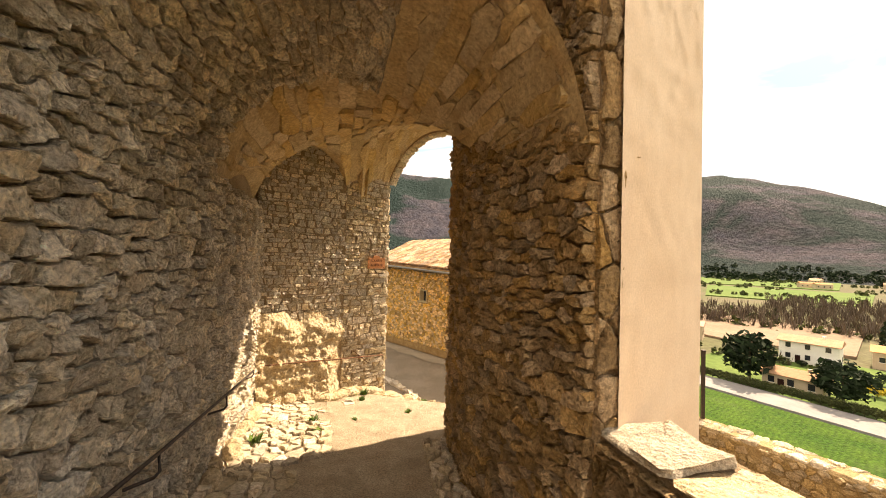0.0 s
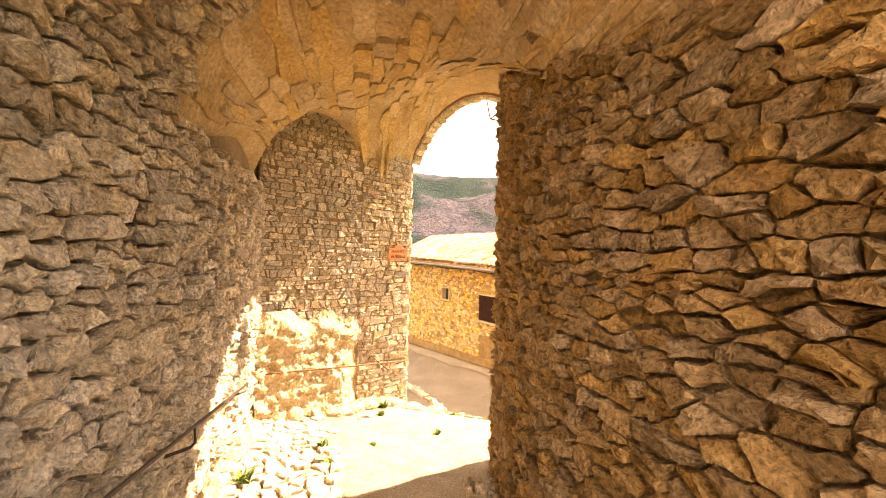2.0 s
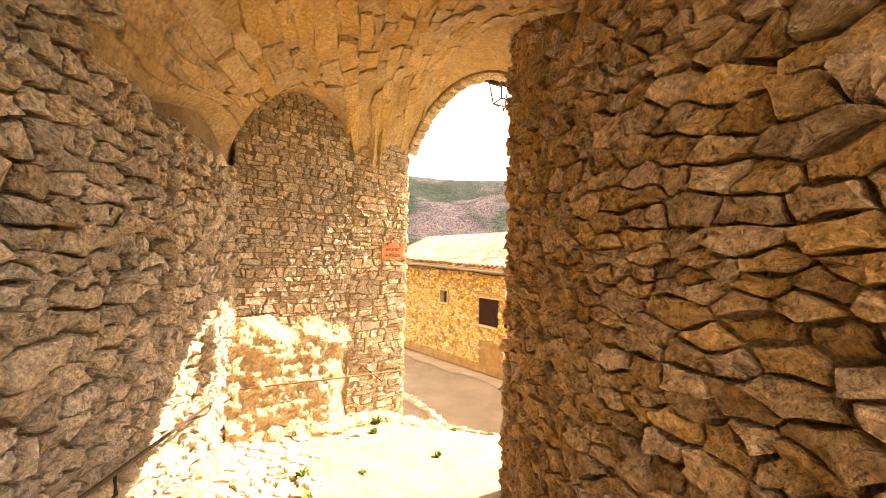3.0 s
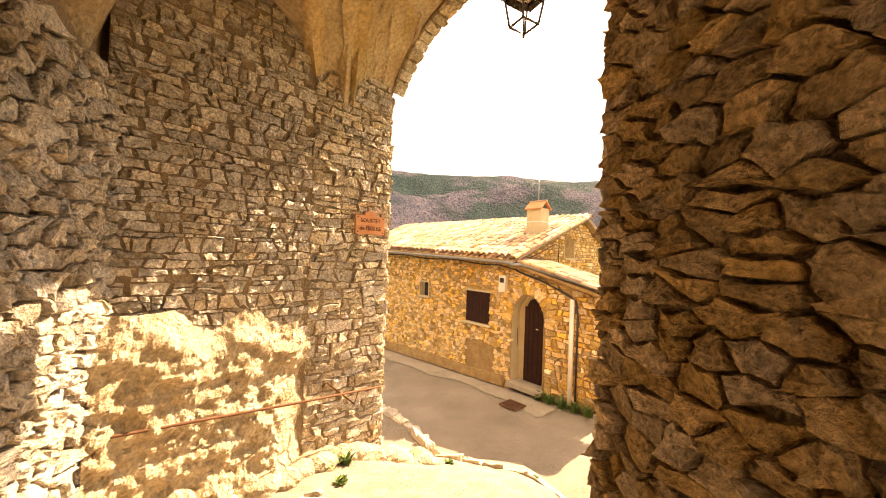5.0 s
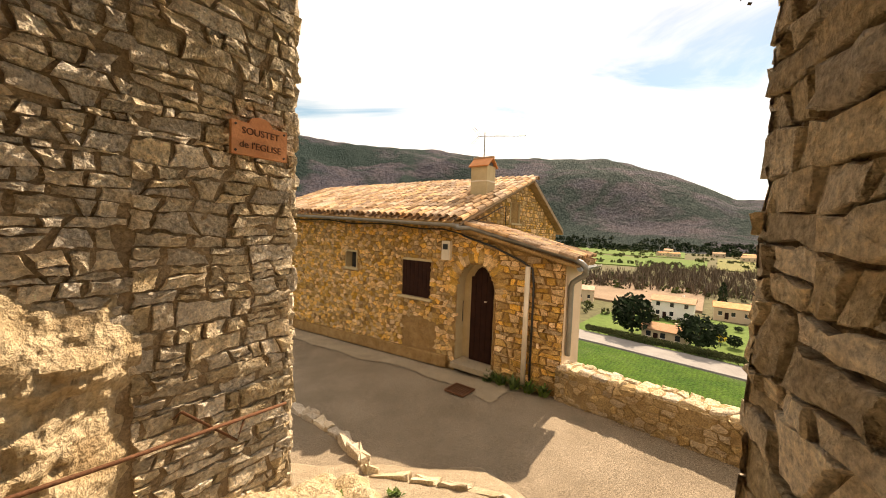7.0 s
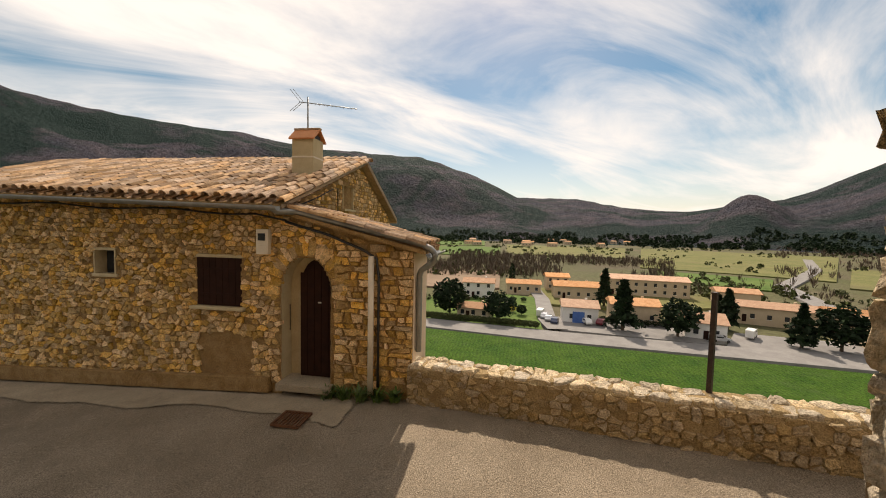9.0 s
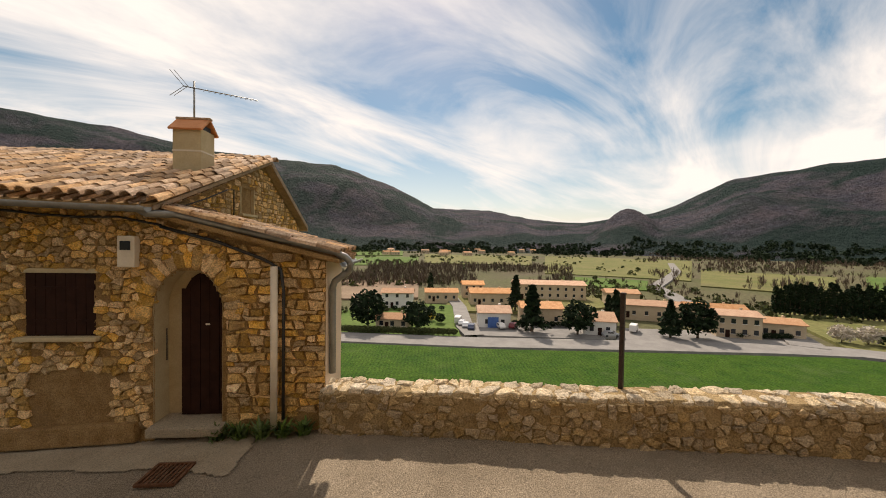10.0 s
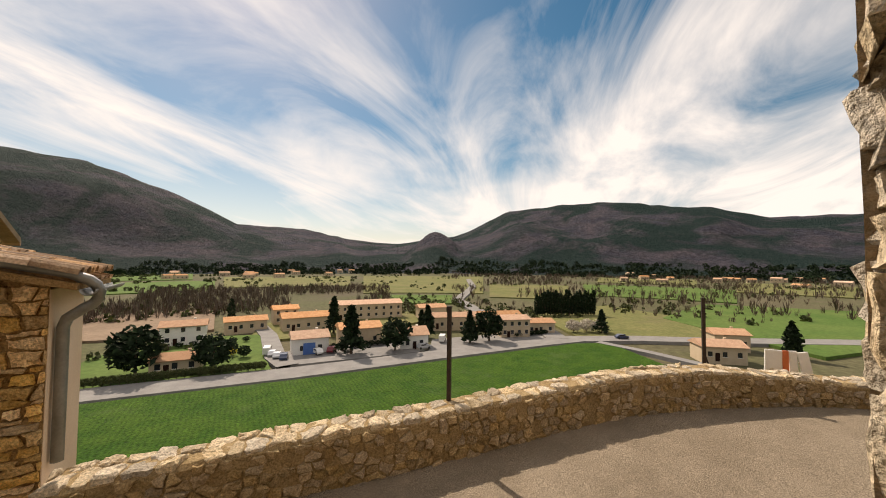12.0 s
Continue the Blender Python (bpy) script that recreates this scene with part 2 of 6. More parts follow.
def tube(name, points, radius, mat, parent=None, label="", sides=8):
    """A round bar along a run of points."""
    pts = [Vector(p) for p in points]
    verts, faces = [], []
    for i, p in enumerate(pts):
        ahead = (pts[min(i + 1, len(pts) - 1)] - pts[max(i - 1, 0)]).normalized()
        side = ahead.cross(Vector((0, 0, 1)))
        side = side.normalized() if side.length > 0.05 else Vector((1, 0, 0))
        up = side.cross(ahead).normalized()
        for k in range(sides):
            a = 2 * math.pi * k / sides
            verts.append(p + radius * (math.cos(a) * side + math.sin(a) * up))
    for i in range(len(pts) - 1):
        for k in range(sides):
            j = (k + 1) % sides
            faces.append((i * sides + k, i * sides + j, (i + 1) * sides + j, (i + 1) * sides + k))
    faces.append(tuple(range(sides))[::-1])
    faces.append(tuple((len(pts) - 1) * sides + k for k in range(sides)))
    return put(name, verts, faces, mat, parent, label, smooth=True)


def prism(name, plan, z0, z1, mat, parent=None, label=""):
    """A solid over a closed plan."""
    n = len(plan)
    verts = [(x, y, z0) for x, y in plan] + [(x, y, z1) for x, y in plan]
    faces = [tuple(range(n))[::-1], tuple(range(n, 2 * n))] + [(i, (i + 1) % n, n + (i + 1) % n, n + i) for i in range(n)]
    bm = bmesh.new()
    bv = [bm.verts.new(v) for v in verts]
    for f in faces:
        bm.faces.new([bv[i] for i in f])
    return part(name, bm, mat, parent, label)


def wobble(p, scale, seed=0.0):
    return noise.noise(Vector(p) * scale + Vector((seed, seed * 1.7, -seed)))


class Line:
    """A run of straight pieces in plan, by length; its inner side lies on its right."""

    def __init__(self, *pts):
        self.pts = [Vector((x, y)) for x, y in pts]
        self.at = [0.0]
        for a, b in zip(self.pts, self.pts[1:]):
            self.at.append(self.at[-1] + (b - a).length)
        self.length = self.at[-1]

    def place(self, s):
        i = 0
        while i < len(self.pts) - 2 and s > self.at[i + 1]:
            i += 1
        d = (self.pts[i + 1] - self.pts[i]).normalized()
        return self.pts[i] + d * (s - self.at[i]), d

    def face(self, s):
        """Place and smoothed inner normal."""
        p, _ = self.place(s)
        d = (self.place(min(s + 0.15, self.length))[0] - self.place(max(s - 0.15, 0))[0]).normalized()
        return p, Vector((d.y, -d.x))


# ---------------------------------------------------------------- rubble


def cut(poly, mx, my, nx, ny):
    out = []
    last = poly[-1]
    dl = (last[0] - mx) * nx + (last[1] - my) * ny
    for p in poly:
        d = (p[0] - mx) * nx + (p[1] - my) * ny
        if (d <= 0) != (dl <= 0):
            k = dl / (dl - d)
            out.append((last[0] + k * (p[0] - last[0]), last[1] + k * (p[1] - last[1])))
        if d <= 0:
            out.append(p)
        last, dl = p, d
    return out


def cells(rng, u0, u1, v0, v1, course, length, flat=1.5):
    """Irregular courses of stones that fill a rectangle: outlines in u, v."""
    seeds, v = [], v0
    while v < v1:
        h = rng.uniform(*course)
        u = u0 - rng.random() * length[0]
        while u < u1:
            l = rng.uniform(*length) * rng.choice((0.45, 0.7, 1.0, 1.0, 1.25))
            seeds.append((u + l / 2, v + h * rng.uniform(0.1, 0.9)))
            u += l
        v += h
    s = np.array(seeds)
    s[:, 1] *= flat
    out = []
    for i in range(len(s)):
        d = ((s - s[i]) ** 2).sum(1)
        near = np.argpartition(d, min(20, len(d) - 1))[:20]
        near = near[np.argsort(d[near])]
        x, y = s[i]
        poly = [(x - 0.5, y - 0.5), (x + 0.5, y - 0.5), (x + 0.5, y + 0.5), (x - 0.5, y + 0.5)]
        for j in near:
            if j != i:
                poly = cut(poly, (x + s[j, 0]) / 2, (y + s[j, 1]) / 2, s[j, 0] - x, s[j, 1] - y)
                if not poly:
                    break
        if len(poly) < 3:
            continue
        poly = [(a, b / flat) for a, b in poly]
        for mx, my, nx, ny in ((u0, 0, -1, 0), (u1, 0, 1, 0), (0, v0, 0, -1), (0, v1, 0, 1)):
            poly = cut(poly, mx, my, nx, ny) if poly else poly
        if len(poly) >= 3:
            out.append(poly)
    return out


def laid(rng, u0, u1, v0, v1, course, length, waver=1.0):
    """Rough courses of squared rubble with wavering beds and slanted ends: outlines in u, v."""
    beds = [v0]
    while beds[-1] < v1:
        beds.append(beds[-1] + rng.uniform(*course))
    tall = (course[0] + course[1]) / 2
    shift = rng.uniform(0, 50)

    def bed(k, u):
        return beds[k] + waver * tall * 0.55 * noise.noise(Vector((u * 1.7, k * 3.7, shift))) + waver * tall * 0.22 * noise.noise(Vector((u * 7.0, k * 5.1, shift)))

    out = []
    for k in range(len(beds) - 1):
        u, lean = u0 - rng.random() * length[0], 0.0
        while u < u1:
            l = rng.uniform(*length) * rng.choice((0.5, 0.75, 1.0, 1.0, 1.3))
            h = beds[k + 1] - beds[k]
            ahead = rng.uniform(-0.3, 0.3) * min(h, l) * waver
            a, b, c, d = u - lean, u + l - ahead, u + l + ahead, u + lean
            low = [(x, bed(k, x)) for x in (a, (a + b) / 2, b)]
            top = [(x, bed(k + 1, x)) for x in (c, (c + d) / 2, d)]
            if h > 1.15 * tall and rng.random() < 0.4:
                j = rng.uniform(0.35, 0.65)
                mid = [(p[0] + j * (q[0] - p[0]), p[1] + (j + rng.uniform(-0.08, 0.08)) * (q[1] - p[1])) for p, q in zip(low, top[::-1])]
                polys = [low + mid[::-1], mid + top]
            else:
                polys = [low + top]
            for poly in polys:
                for mx, my, nx, ny in ((u0, 0, -1, 0), (u1, 0, 1, 0), (0, v0, 0, -1), (0, v1, 0, 1)):
                    poly = cut(poly, mx, my, nx, ny) if poly else poly
                if len(poly) >= 3:
                    out.append(poly)
            u, lean = u + l, ahead
    return out


def stone(rng, poly, S, depth, gap, sink=0.065, angular=0.8):
    """One stone as vertices and faces: a rim set back in the joint, a broken shoulder and an uneven face."""
    if len(poly) <= 5:
        cutp = []
        for a, b in zip(poly, poly[1:] + poly[:1]):
            k = rng.uniform(0.06, 0.2)
            cutp += [(a[0] + k * (b[0] - a[0]), a[1] + k * (b[1] - a[1])), (b[0] + k * (a[0] - b[0]), b[1] + k * (a[1] - b[1]))]
        poly = cutp
    n = len(poly)
    cx, cy = sum(p[0] for p in poly) / n, sum(p[1] for p in poly) / n
    if n == 6:
        poly = [(x + (cx - x) * k, y + (cy - y) * k) for (x, y), k in zip(poly, [rng.uniform(0, 0.22) if i % 3 != 1 else rng.uniform(-0.02, 0.05) for i in range(6)])]
    broken = []
    for a, b in zip(poly, poly[1:] + poly[:1]):
        broken.append(a)
        l = math.hypot(b[0] - a[0], b[1] - a[1])
        if l > 0.045 and len(poly) < 12:
            k, o = rng.uniform(0.3, 0.7), rng.uniform(-0.16, 0.05) * l
            mx, my = a[0] + k * (b[0] - a[0]), a[1] + k * (b[1] - a[1])
            broken.append((mx + (b[1] - a[1]) / l * o, my - (b[0] - a[0]) / l * o))
    poly = broken
    n = len(poly)
    mean = sum(math.hypot(p[0] - cx, p[1] - cy) for p in poly) / n
    if mean < 0.018:
        return None
    g = max(0.5, 1 - gap / mean)
    tu, tv = rng.uniform(-1, 1) * depth * 0.5 / mean, rng.uniform(-1, 1) * depth * 0.5 / mean
    d = depth * rng.uniform(0.45, 1.25)
    verts = []
    for scale, level, jit in ((g, None, 0.0), (g * 0.98, 0.6, 0.04), (g * angular, 1.0, 0.09)):
        for x, y in poly:
            k = scale * (1 + rng.uniform(-jit, jit))
            u, v = cx + (x - cx) * k, cy + (y - cy) * k
            p, nrm = S(u, v)
            h = -sink if level is None else d * level * rng.uniform(0.6, 1.3) + (tu * (u - cx) + tv * (v - cy)) * level
            verts.append(p + nrm * h)
    p, nrm = S(cx, cy)
    verts.append(p + nrm * d * rng.uniform(0.95, 1.15))
    faces = []
    for r in range(2):
        for i in range(n):
            j = (i + 1) % n
            faces.append((r * n + i, r * n + j, (r + 1) * n + j, (r + 1) * n + i))
    faces += [(2 * n + i, 2 * n + (i + 1) % n, 3 * n) for i in range(n)]
    return verts, faces


def rubble(parent, S, u0, u1, v0, v1, mat, course=(0.09, 0.19), length=(0.13, 0.36), depth=0.045, gap=0.008, near=None, keep=None,
           seed=1, name="stone", flip=False, flat=1.5, missing=0.0, limit=300, angular=0.8, courses=True):
    """Fills a surface S(u, v) with stones: those where near(u, v) holds as objects, the rest joined."""
    rng = random.Random(seed)
    rest_v, rest_f, made = [], [], 0
    for poly in laid(rng, u0, u1, v0, v1, course, length) if courses else cells(rng, u0, u1, v0, v1, course, length, flat):
        cx, cy = sum(p[0] for p in poly) / len(poly), sum(p[1] for p in poly) / len(poly)
        if keep and not keep(cx, cy):
            continue
        if rng.random() < missing:
            continue
        made_stone = stone(rng, poly, S, depth, gap * rng.uniform(0.6, 1.6), angular=angular)
        if not made_stone:
            continue
        verts, faces = made_stone
        if flip:
            faces = [f[::-1] for f in faces]
        if made < limit and (near is None or near(cx, cy)):
            put(name, verts, faces, mat, parent)
            made += 1
        else:
            k = len(rest_v)
            rest_v += verts
            rest_f += [tuple(i + k for i in f) for f in faces]
    if rest_v:
        tagged(put("stonework", rest_v, rest_f, mat, parent), kind="stuff")


def sheet(name, S, u0, u1, v0, v1, step, mat, parent=None, rough=0.012, keep=None, back=0.0, flip=False, smooth=True):
    """A rough skin over S(u, v), back metres behind it."""
    nu, nv = max(2, int((u1 - u0) / step)), max(2, int((v1 - v0) / step))
    verts, faces = [], []
    for i in range(nu + 1):
        for j in range(nv + 1):
            u, v = u0 + (u1 - u0) * i / nu, v0 + (v1 - v0) * j / nv
            p, n = S(u, v)
            verts.append(p + n * (rough * 1.6 * wobble(p, 9.0) + rough * wobble(p, 23.0) - back))
    for i in range(nu):
        for j in range(nv):
            if keep and not keep(u0 + (u1 - u0) * (i + 0.5) / nu, v0 + (v1 - v0) * (j + 0.5) / nv):
                continue
            a = i * (nv + 1) + j
            f = (a, a + nv + 1, a + nv + 2, a + 1)
            faces.append(f[::-1] if flip else f)
    return put(name, verts, faces, mat, parent, smooth=smooth)

# ---------------------------------------------------------------- ground near the passage
AX, RT = Vector((-0.454, 0.891)), Vector((0.891, 0.454))   # along the passage, and to its right


def road_z(x, y):
    return -1.5 + 0.045 * ((x - 0.7) * 0.78 - (y - 9.9) * 0.62)


def path_z(x, y):
    if y < 4.9:
        z = -0.15 + 0.155 * (4.9 - y)
    elif y < 7.4:
        z = -0.15 - 0.19 * (y - 4.9)
    else:
        z = -0.625 - 0.45 * (y - 7.4)
    return z - 0.55 * max(0.0, x - 0.45) * (1 if y > 5.4 else 0)


def ground_z(x, y):
    return max(road_z(x, y), path_z(x, y))


LEFT = Line((0.62, -0.75), (-0.93, 2.2), (-1.86, 4.0), (-2.42, 5.0), (-3.03, 5.98))
END = Line((-2.99, 5.86), (-1.45, 8.02))
RIGHT = Line((0.86, 6.30), (0.68, 5.92), (0.47, 5.38), (0.62, 4.85), (0.93, 4.0), (1.75, 2.66))
PARAPET = Line((2.05, 11.15), (2.64, 10.48), (3.5, 9.4), (4.3, 8.3), (4.95, 7.5), (5.65, 6.65), (6.4, 5.6), (7.0, 4.3), (7.4, 2.9), (7.6, 1.0), (7.4, -2.0))
SPRING, RADIUS = 2.85, 1.25


def inside_parapet(x, y):
    p = Vector((x, y))
    best, side = 1e9, True
    for a, b in zip(PARAPET.pts, PARAPET.pts[1:]):
        d = b - a
        k = max(0, min(1, (p - a).dot(d) / d.length_squared))
        q = a + d * k
        if (p - q).length < best:
            best = (p - q).length
            side = (p - q).dot(Vector((d.y, -d.x))) > -0.15
    return side


def floor_mesh(name, x0, x1, y0, y1, step, zf, keep, mat, rough):
    nx, ny = int((x1 - x0) / step), int((y1 - y0) / step)
    verts, faces = [], []
    for i in range(nx + 1):
        for j in range(ny + 1):
            x, y = x0 + (x1 - x0) * i / nx, y0 + (y1 - y0) * j / ny
            verts.append((x, y, zf(x, y) + rough * (wobble((x, y, 0), 2.2) + 0.5 * wobble((x, y, 3), 7.0))))
    for i in range(nx):
        for j in range(ny):
            if keep(x0 + (x1 - x0) * (i + 0.5) / nx, y0 + (y1 - y0) * (j + 0.5) / ny):
                a = i * (ny + 1) + j
                faces.append((a, a + ny + 1, a + ny + 2, a + 1))
    return put(name, verts, faces, mat, smooth=True)


road = floor_mesh("road", -12, 8, -3, 22, 0.16, road_z, lambda x, y: inside_parapet(x, y) and y > 5.2 - 1.2 * x, ASPHALT, 0.012)
tagged(road, "worn grey asphalt lane beside the stone parapet", "road", kind="structure")
floor = floor_mesh("floor", -5, 4.2, -4, 10.4, 0.1, path_z, lambda x, y: path_z(x, y) > road_z(x, y) - 0.06 and x < 2.8, PATH_MAT, 0.03)
tagged(floor, "trodden pale gravel and stone floor of the passage", "floor", kind="structure")

# ---------------------------------------------------------------- passage walls


def upright(line):
    def S(u, v):
        p, n = line.face(u)
        return Vector((p.x, p.y, v)), Vector((n.x, n.y, 0))
    return S


def left_surface(u, v):
    p, n = LEFT.face(u)
    if v <= SPRING:
        return Vector((p.x, p.y, v)), Vector((n.x, n.y, 0))
    a = min((v - SPRING) / RADIUS, 2.6)
    q = p + n * RADIUS * (1 - math.cos(a))
    return Vector((q.x, q.y, SPRING + RADIUS * math.sin(a))), Vector((n.x * math.cos(a), n.y * math.cos(a), -math.sin(a)))


RIM = 4.75   # where the older rubble vault ends, along the left wall
wall_left = prism("wall_left", [(0.55, -0.80), (-1.02, 2.16), (-1.95, 3.96), (-2.51, 4.96), (-3.12, 5.96), (-3.9, 6.2), (-3.3, 4.6), (-1.75, 1.75), (-0.1, -1.2)], -1.2, 6.2, MORTAR)
tagged(wall_left, "rough rubble limestone wall with deep dark joints", "wall", kind="structure")
sheet("mortar", left_surface, 0, LEFT.length, -0.8, SPRING + 2.2, 0.07, MORTAR, wall_left, 0.014, back=0.032, keep=lambda u, v: v < SPRING + 0.05 or 2.2 < u < RIM + 0.1)


def ragged(u, v, seed):
    return 0.14 * wobble((u, v, 0), 2.5, seed)


rubble(wall_left, left_surface, 1.6, LEFT.length, -0.6, SPRING + 2.3, STONE, course=(0.06, 0.15), length=(0.09, 0.27), depth=0.058, gap=0.006, angular=0.9,
       keep=lambda u, v: (v < SPRING + 0.1 + ragged(u, v, 1)) or (u < RIM + ragged(u, v, 2)),
       near=lambda u, v: 3.4 < u < 7.3 and 0.0 < v < 2.5, seed=11, flat=1.35, courses=False)

wall_end = prism("wall_end", [(-3.17, 5.96), (-1.54, 8.08), (-1.78, 8.75), (-2.6, 9.6), (-4.2, 7.2), (-3.9, 6.2)], -2.2, 6.2, MORTAR)
tagged(wall_end, "coursed rubble end wall with an arched blind niche", "wall", kind="structure")
end_surface = upright(END)
sheet("mortar", end_surface, 0, END.length - 0.01, -1.2, 5.2, 0.07, MORTAR, wall_end, 0.014, back=0.0)
rubble(wall_end, end_surface, 0, END.length, -1.1, 4.6, STONE, course=(0.05, 0.12), length=(0.08, 0.24), depth=0.022, gap=0.002, angular=0.94,
       keep=lambda u, v: u < 1.62 and v > 0.55, near=lambda u, v: 1.0 < v < 3.2, seed=12, missing=0.02, limit=300)
rubble(wall_end, end_surface, 1.62, END.length, -1.2, 4.4, STONE_PALE, course=(0.05, 0.14), length=(0.10, 0.36), depth=0.026, gap=0.002, angular=0.95,
       near=lambda u, v: -0.9 < v < 2.7, seed=13, limit=300)
back_face = upright(Line((-1.45, 8.02), (-1.78, 8.80)))
rubble(wall_end, back_face, 0, 0.8, -1.5, 4.6, STONE_PALE, course=(0.12, 0.22), length=(0.2, 0.5), depth=0.04, seed=14, flat=1.5, limit=0)

wall_right = prism("wall_right", [(0.93, 6.22), (0.77, 5.90), (0.56, 5.40), (0.71, 4.89), (1.02, 4.04), (1.80, 2.72), (1.90, 2.77), (2.80, 3.91), (2.35, 4.55), (1.7, 5.0), (1.18, 5.5)], -1.6, 6.2, MORTAR)
tagged(wall_right, "ochre rubble wall pier of the vaulted passage", "wall", kind="structure")
right_surface = upright(RIGHT)
sheet("mortar", right_surface, 0, RIGHT.length - 0.01, -1.3, 5.2, 0.07, MORTAR, wall_right, 0.014, back=0.018)
rubble(wall_right, right_surface, 1.0, RIGHT.length - 0.02, -0.7, SPRING + 1.3, STONE_OCHRE, course=(0.05, 0.13), length=(0.09, 0.30), depth=0.05, gap=0.003, angular=0.93,
       near=lambda u, v: 0.3 < v < 2.5, seed=15, flat=1.7, limit=300, courses=False)
# Paler stone on the pier's end, standing in for bounced sunlight there.
rubble(wall_right, right_surface, 0, 1.0, -1.2, 4.5, STONE_PALE, course=(0.08, 0.2), length=(0.16, 0.46), depth=0.03, gap=0.002, angular=0.93,
       near=lambda u, v: True, seed=16, flat=1.3, limit=120)
out_face = upright(Line((1.2, 5.5), (0.86, 6.30)))
rubble(wall_right, out_face, 0, 0.86, -1.3, 4.5, STONE, course=(0.1, 0.24), length=(0.14, 0.4), depth=0.03, gap=0.008, seed=17, flat=1.3, limit=90)

# rough corner blocks of the pier on the lane side
def pier_blocks():
    rng = random.Random(23)
    z = -1.25
    while z < 4.4:
        h, w, d = rng.uniform(0.1, 0.24), rng.uniform(0.22, 0.3), rng.uniform(0.18, 0.25)
        bm = box_bm(pose(0.90 + rng.uniform(-0.02, 0.02), 6.05 + rng.uniform(-0.03, 0.03), z + h / 2, rng.uniform(-2, 2), rng.uniform(-2, 2), 66 + rng.uniform(-7, 7)), (w, d, h * 0.97), 0.018)
        for v in bm.verts:
            v.co += Vector((wobble(v.co, 9, z), wobble(v.co, 9, z + 4), wobble(v.co, 9, z + 9))) * 0.02
        part("corner_block", bm, STONE, wall_right)
        z += h


pier_blocks()

# dressed corner stones and the plastered end of the right wall
QUOIN = upright(Line((1.75, 2.66), (1.98, 2.78)))
rubble(wall_right, QUOIN, 0, 0.17, 0.3, 5.0, STONE_OCHRE, course=(0.2, 0.36), length=(0.17, 0.2), depth=0.02, gap=0.006, seed=18, flat=0.8, limit=30, name="quoin", courses=False)
plaster_end = upright(Line((1.90, 2.742), (2.815, 3.89)))
ps = sheet("plaster", plaster_end, -0.06, 1.465, -0.5, 6.2, 0.05, PLASTER, wall_right, 0.0015, back=-0.018)
prism("plaster_side", [(2.82, 3.885), (2.85, 3.92), (2.39, 4.58), (2.35, 4.55)], -1.6, 6.2, PLASTER, wall_right)

# ---------------------------------------------------------------- vault
EX_A, EX_B = Vector((-1.45, 8.02)), Vector((0.88, 6.34))
EX_D = (EX_B - EX_A).normalized()
EX_N = Vector((-EX_D.y, EX_D.x)) * (1 if Vector((-EX_D.y, EX_D.x)).dot(Vector((1, 1))) > 0 else -1)
EN_A = Vector((-3.03, 5.98))
EN_D = (Vector((-1.45, 8.02)) - EN_A).normalized()
EN_N = Vector((EN_D.y, -EN_D.x))


def exit_arch(s, far=0.0):
    k = (s - 1.35) / (1.54 + (0.9 * far if s > 1.35 else 0.0))
    return 3.1 + 1.5 * math.sqrt(max(0.0, 1 - k * k)) if abs(k) < 1 else 2.6


def ceiling_z(x, y):
    p = Vector((x, y))
    u, w = p.dot(AX), p.dot(RT)
    k = (w - 1.43) / (RADIUS + 0.03)
    barrel = SPRING + RADIUS * math.sqrt(max(0.0, 1 - k * k)) - 0.05 * (1 if u > 4.15 else 0)
    barrel -= 0.42 * max(0.0, u - 5.3) ** 1.25
    q = p - EX_A
    s, far = q.dot(EX_D), max(0.0, -q.dot(EX_N))
    lun = exit_arch(s, far) + 0.03 - 0.10 * far - 0.10 * far * far
    q = p - EN_A
    s, far = q.dot(EN_D), max(0.0, q.dot(EN_N))
    k = (s - 0.78) / 0.98
    niche = (2.75 + 1.5 * math.sqrt(1 - k * k) if abs(k) < 1 else 2.3) - 0.12 * far - 0.05 * far * far
    m = 14.0
    return math.log(sum(math.exp(m * (h - 3.5)) for h in (barrel, lun, niche, 2.6))) / m + 3.5


def build_vault():
    step, verts, faces, index = 0.07, [], [], {}
    nu, nw = int(7.2 / step), int(4.9 / step)
    for i in range(nu + 1):
        for j in range(nw + 1):
            p = AX * (1.62 + i * step) + RT * (-0.75 + j * step)
            z = ceiling_z(p.x, p.y)
            z += 0.012 * wobble((p.x, p.y, z), 3.0) + 0.007 * wobble((p.x, p.y, z), 11.0)
            index[i, j] = len(verts)
            verts.append((p.x, p.y, z))
    for i in range(nu):
        for j in range(nw):
            p = AX * (1.62 + (i + 0.5) * step) + RT * (-0.75 + (j + 0.5) * step)
            if (p - EX_A).dot(EX_N) > 0.04 or (p - EN_A).dot(EN_N) < -0.15:
                continue
            u, w = p.dot(AX), p.dot(RT)
            if w > 3.1 and u < 4.3:
                continue
            faces.append((index[i, j], index[i, j + 1], index[i + 1, j + 1], index[i + 1, j]))
    return put("ceiling", verts, faces, VAULT, smooth=True)


ceiling = tagged(build_vault(), "ochre rendered stone vault with board marks", "ceiling", kind="structure")


def ceiling_surface(u, v):
    """u across from the left springing, v along the passage."""
    a = max(0.05, min(math.pi - 0.05, u / RADIUS))
    w = 1.43 - RADIUS * math.cos(a)
    p = AX * v + RT * w
    nrm = Vector((RT.x * math.cos(a), RT.y * math.cos(a), -math.sin(a)))
    return Vector((p.x, p.y, ceiling_z(p.x, p.y))), nrm


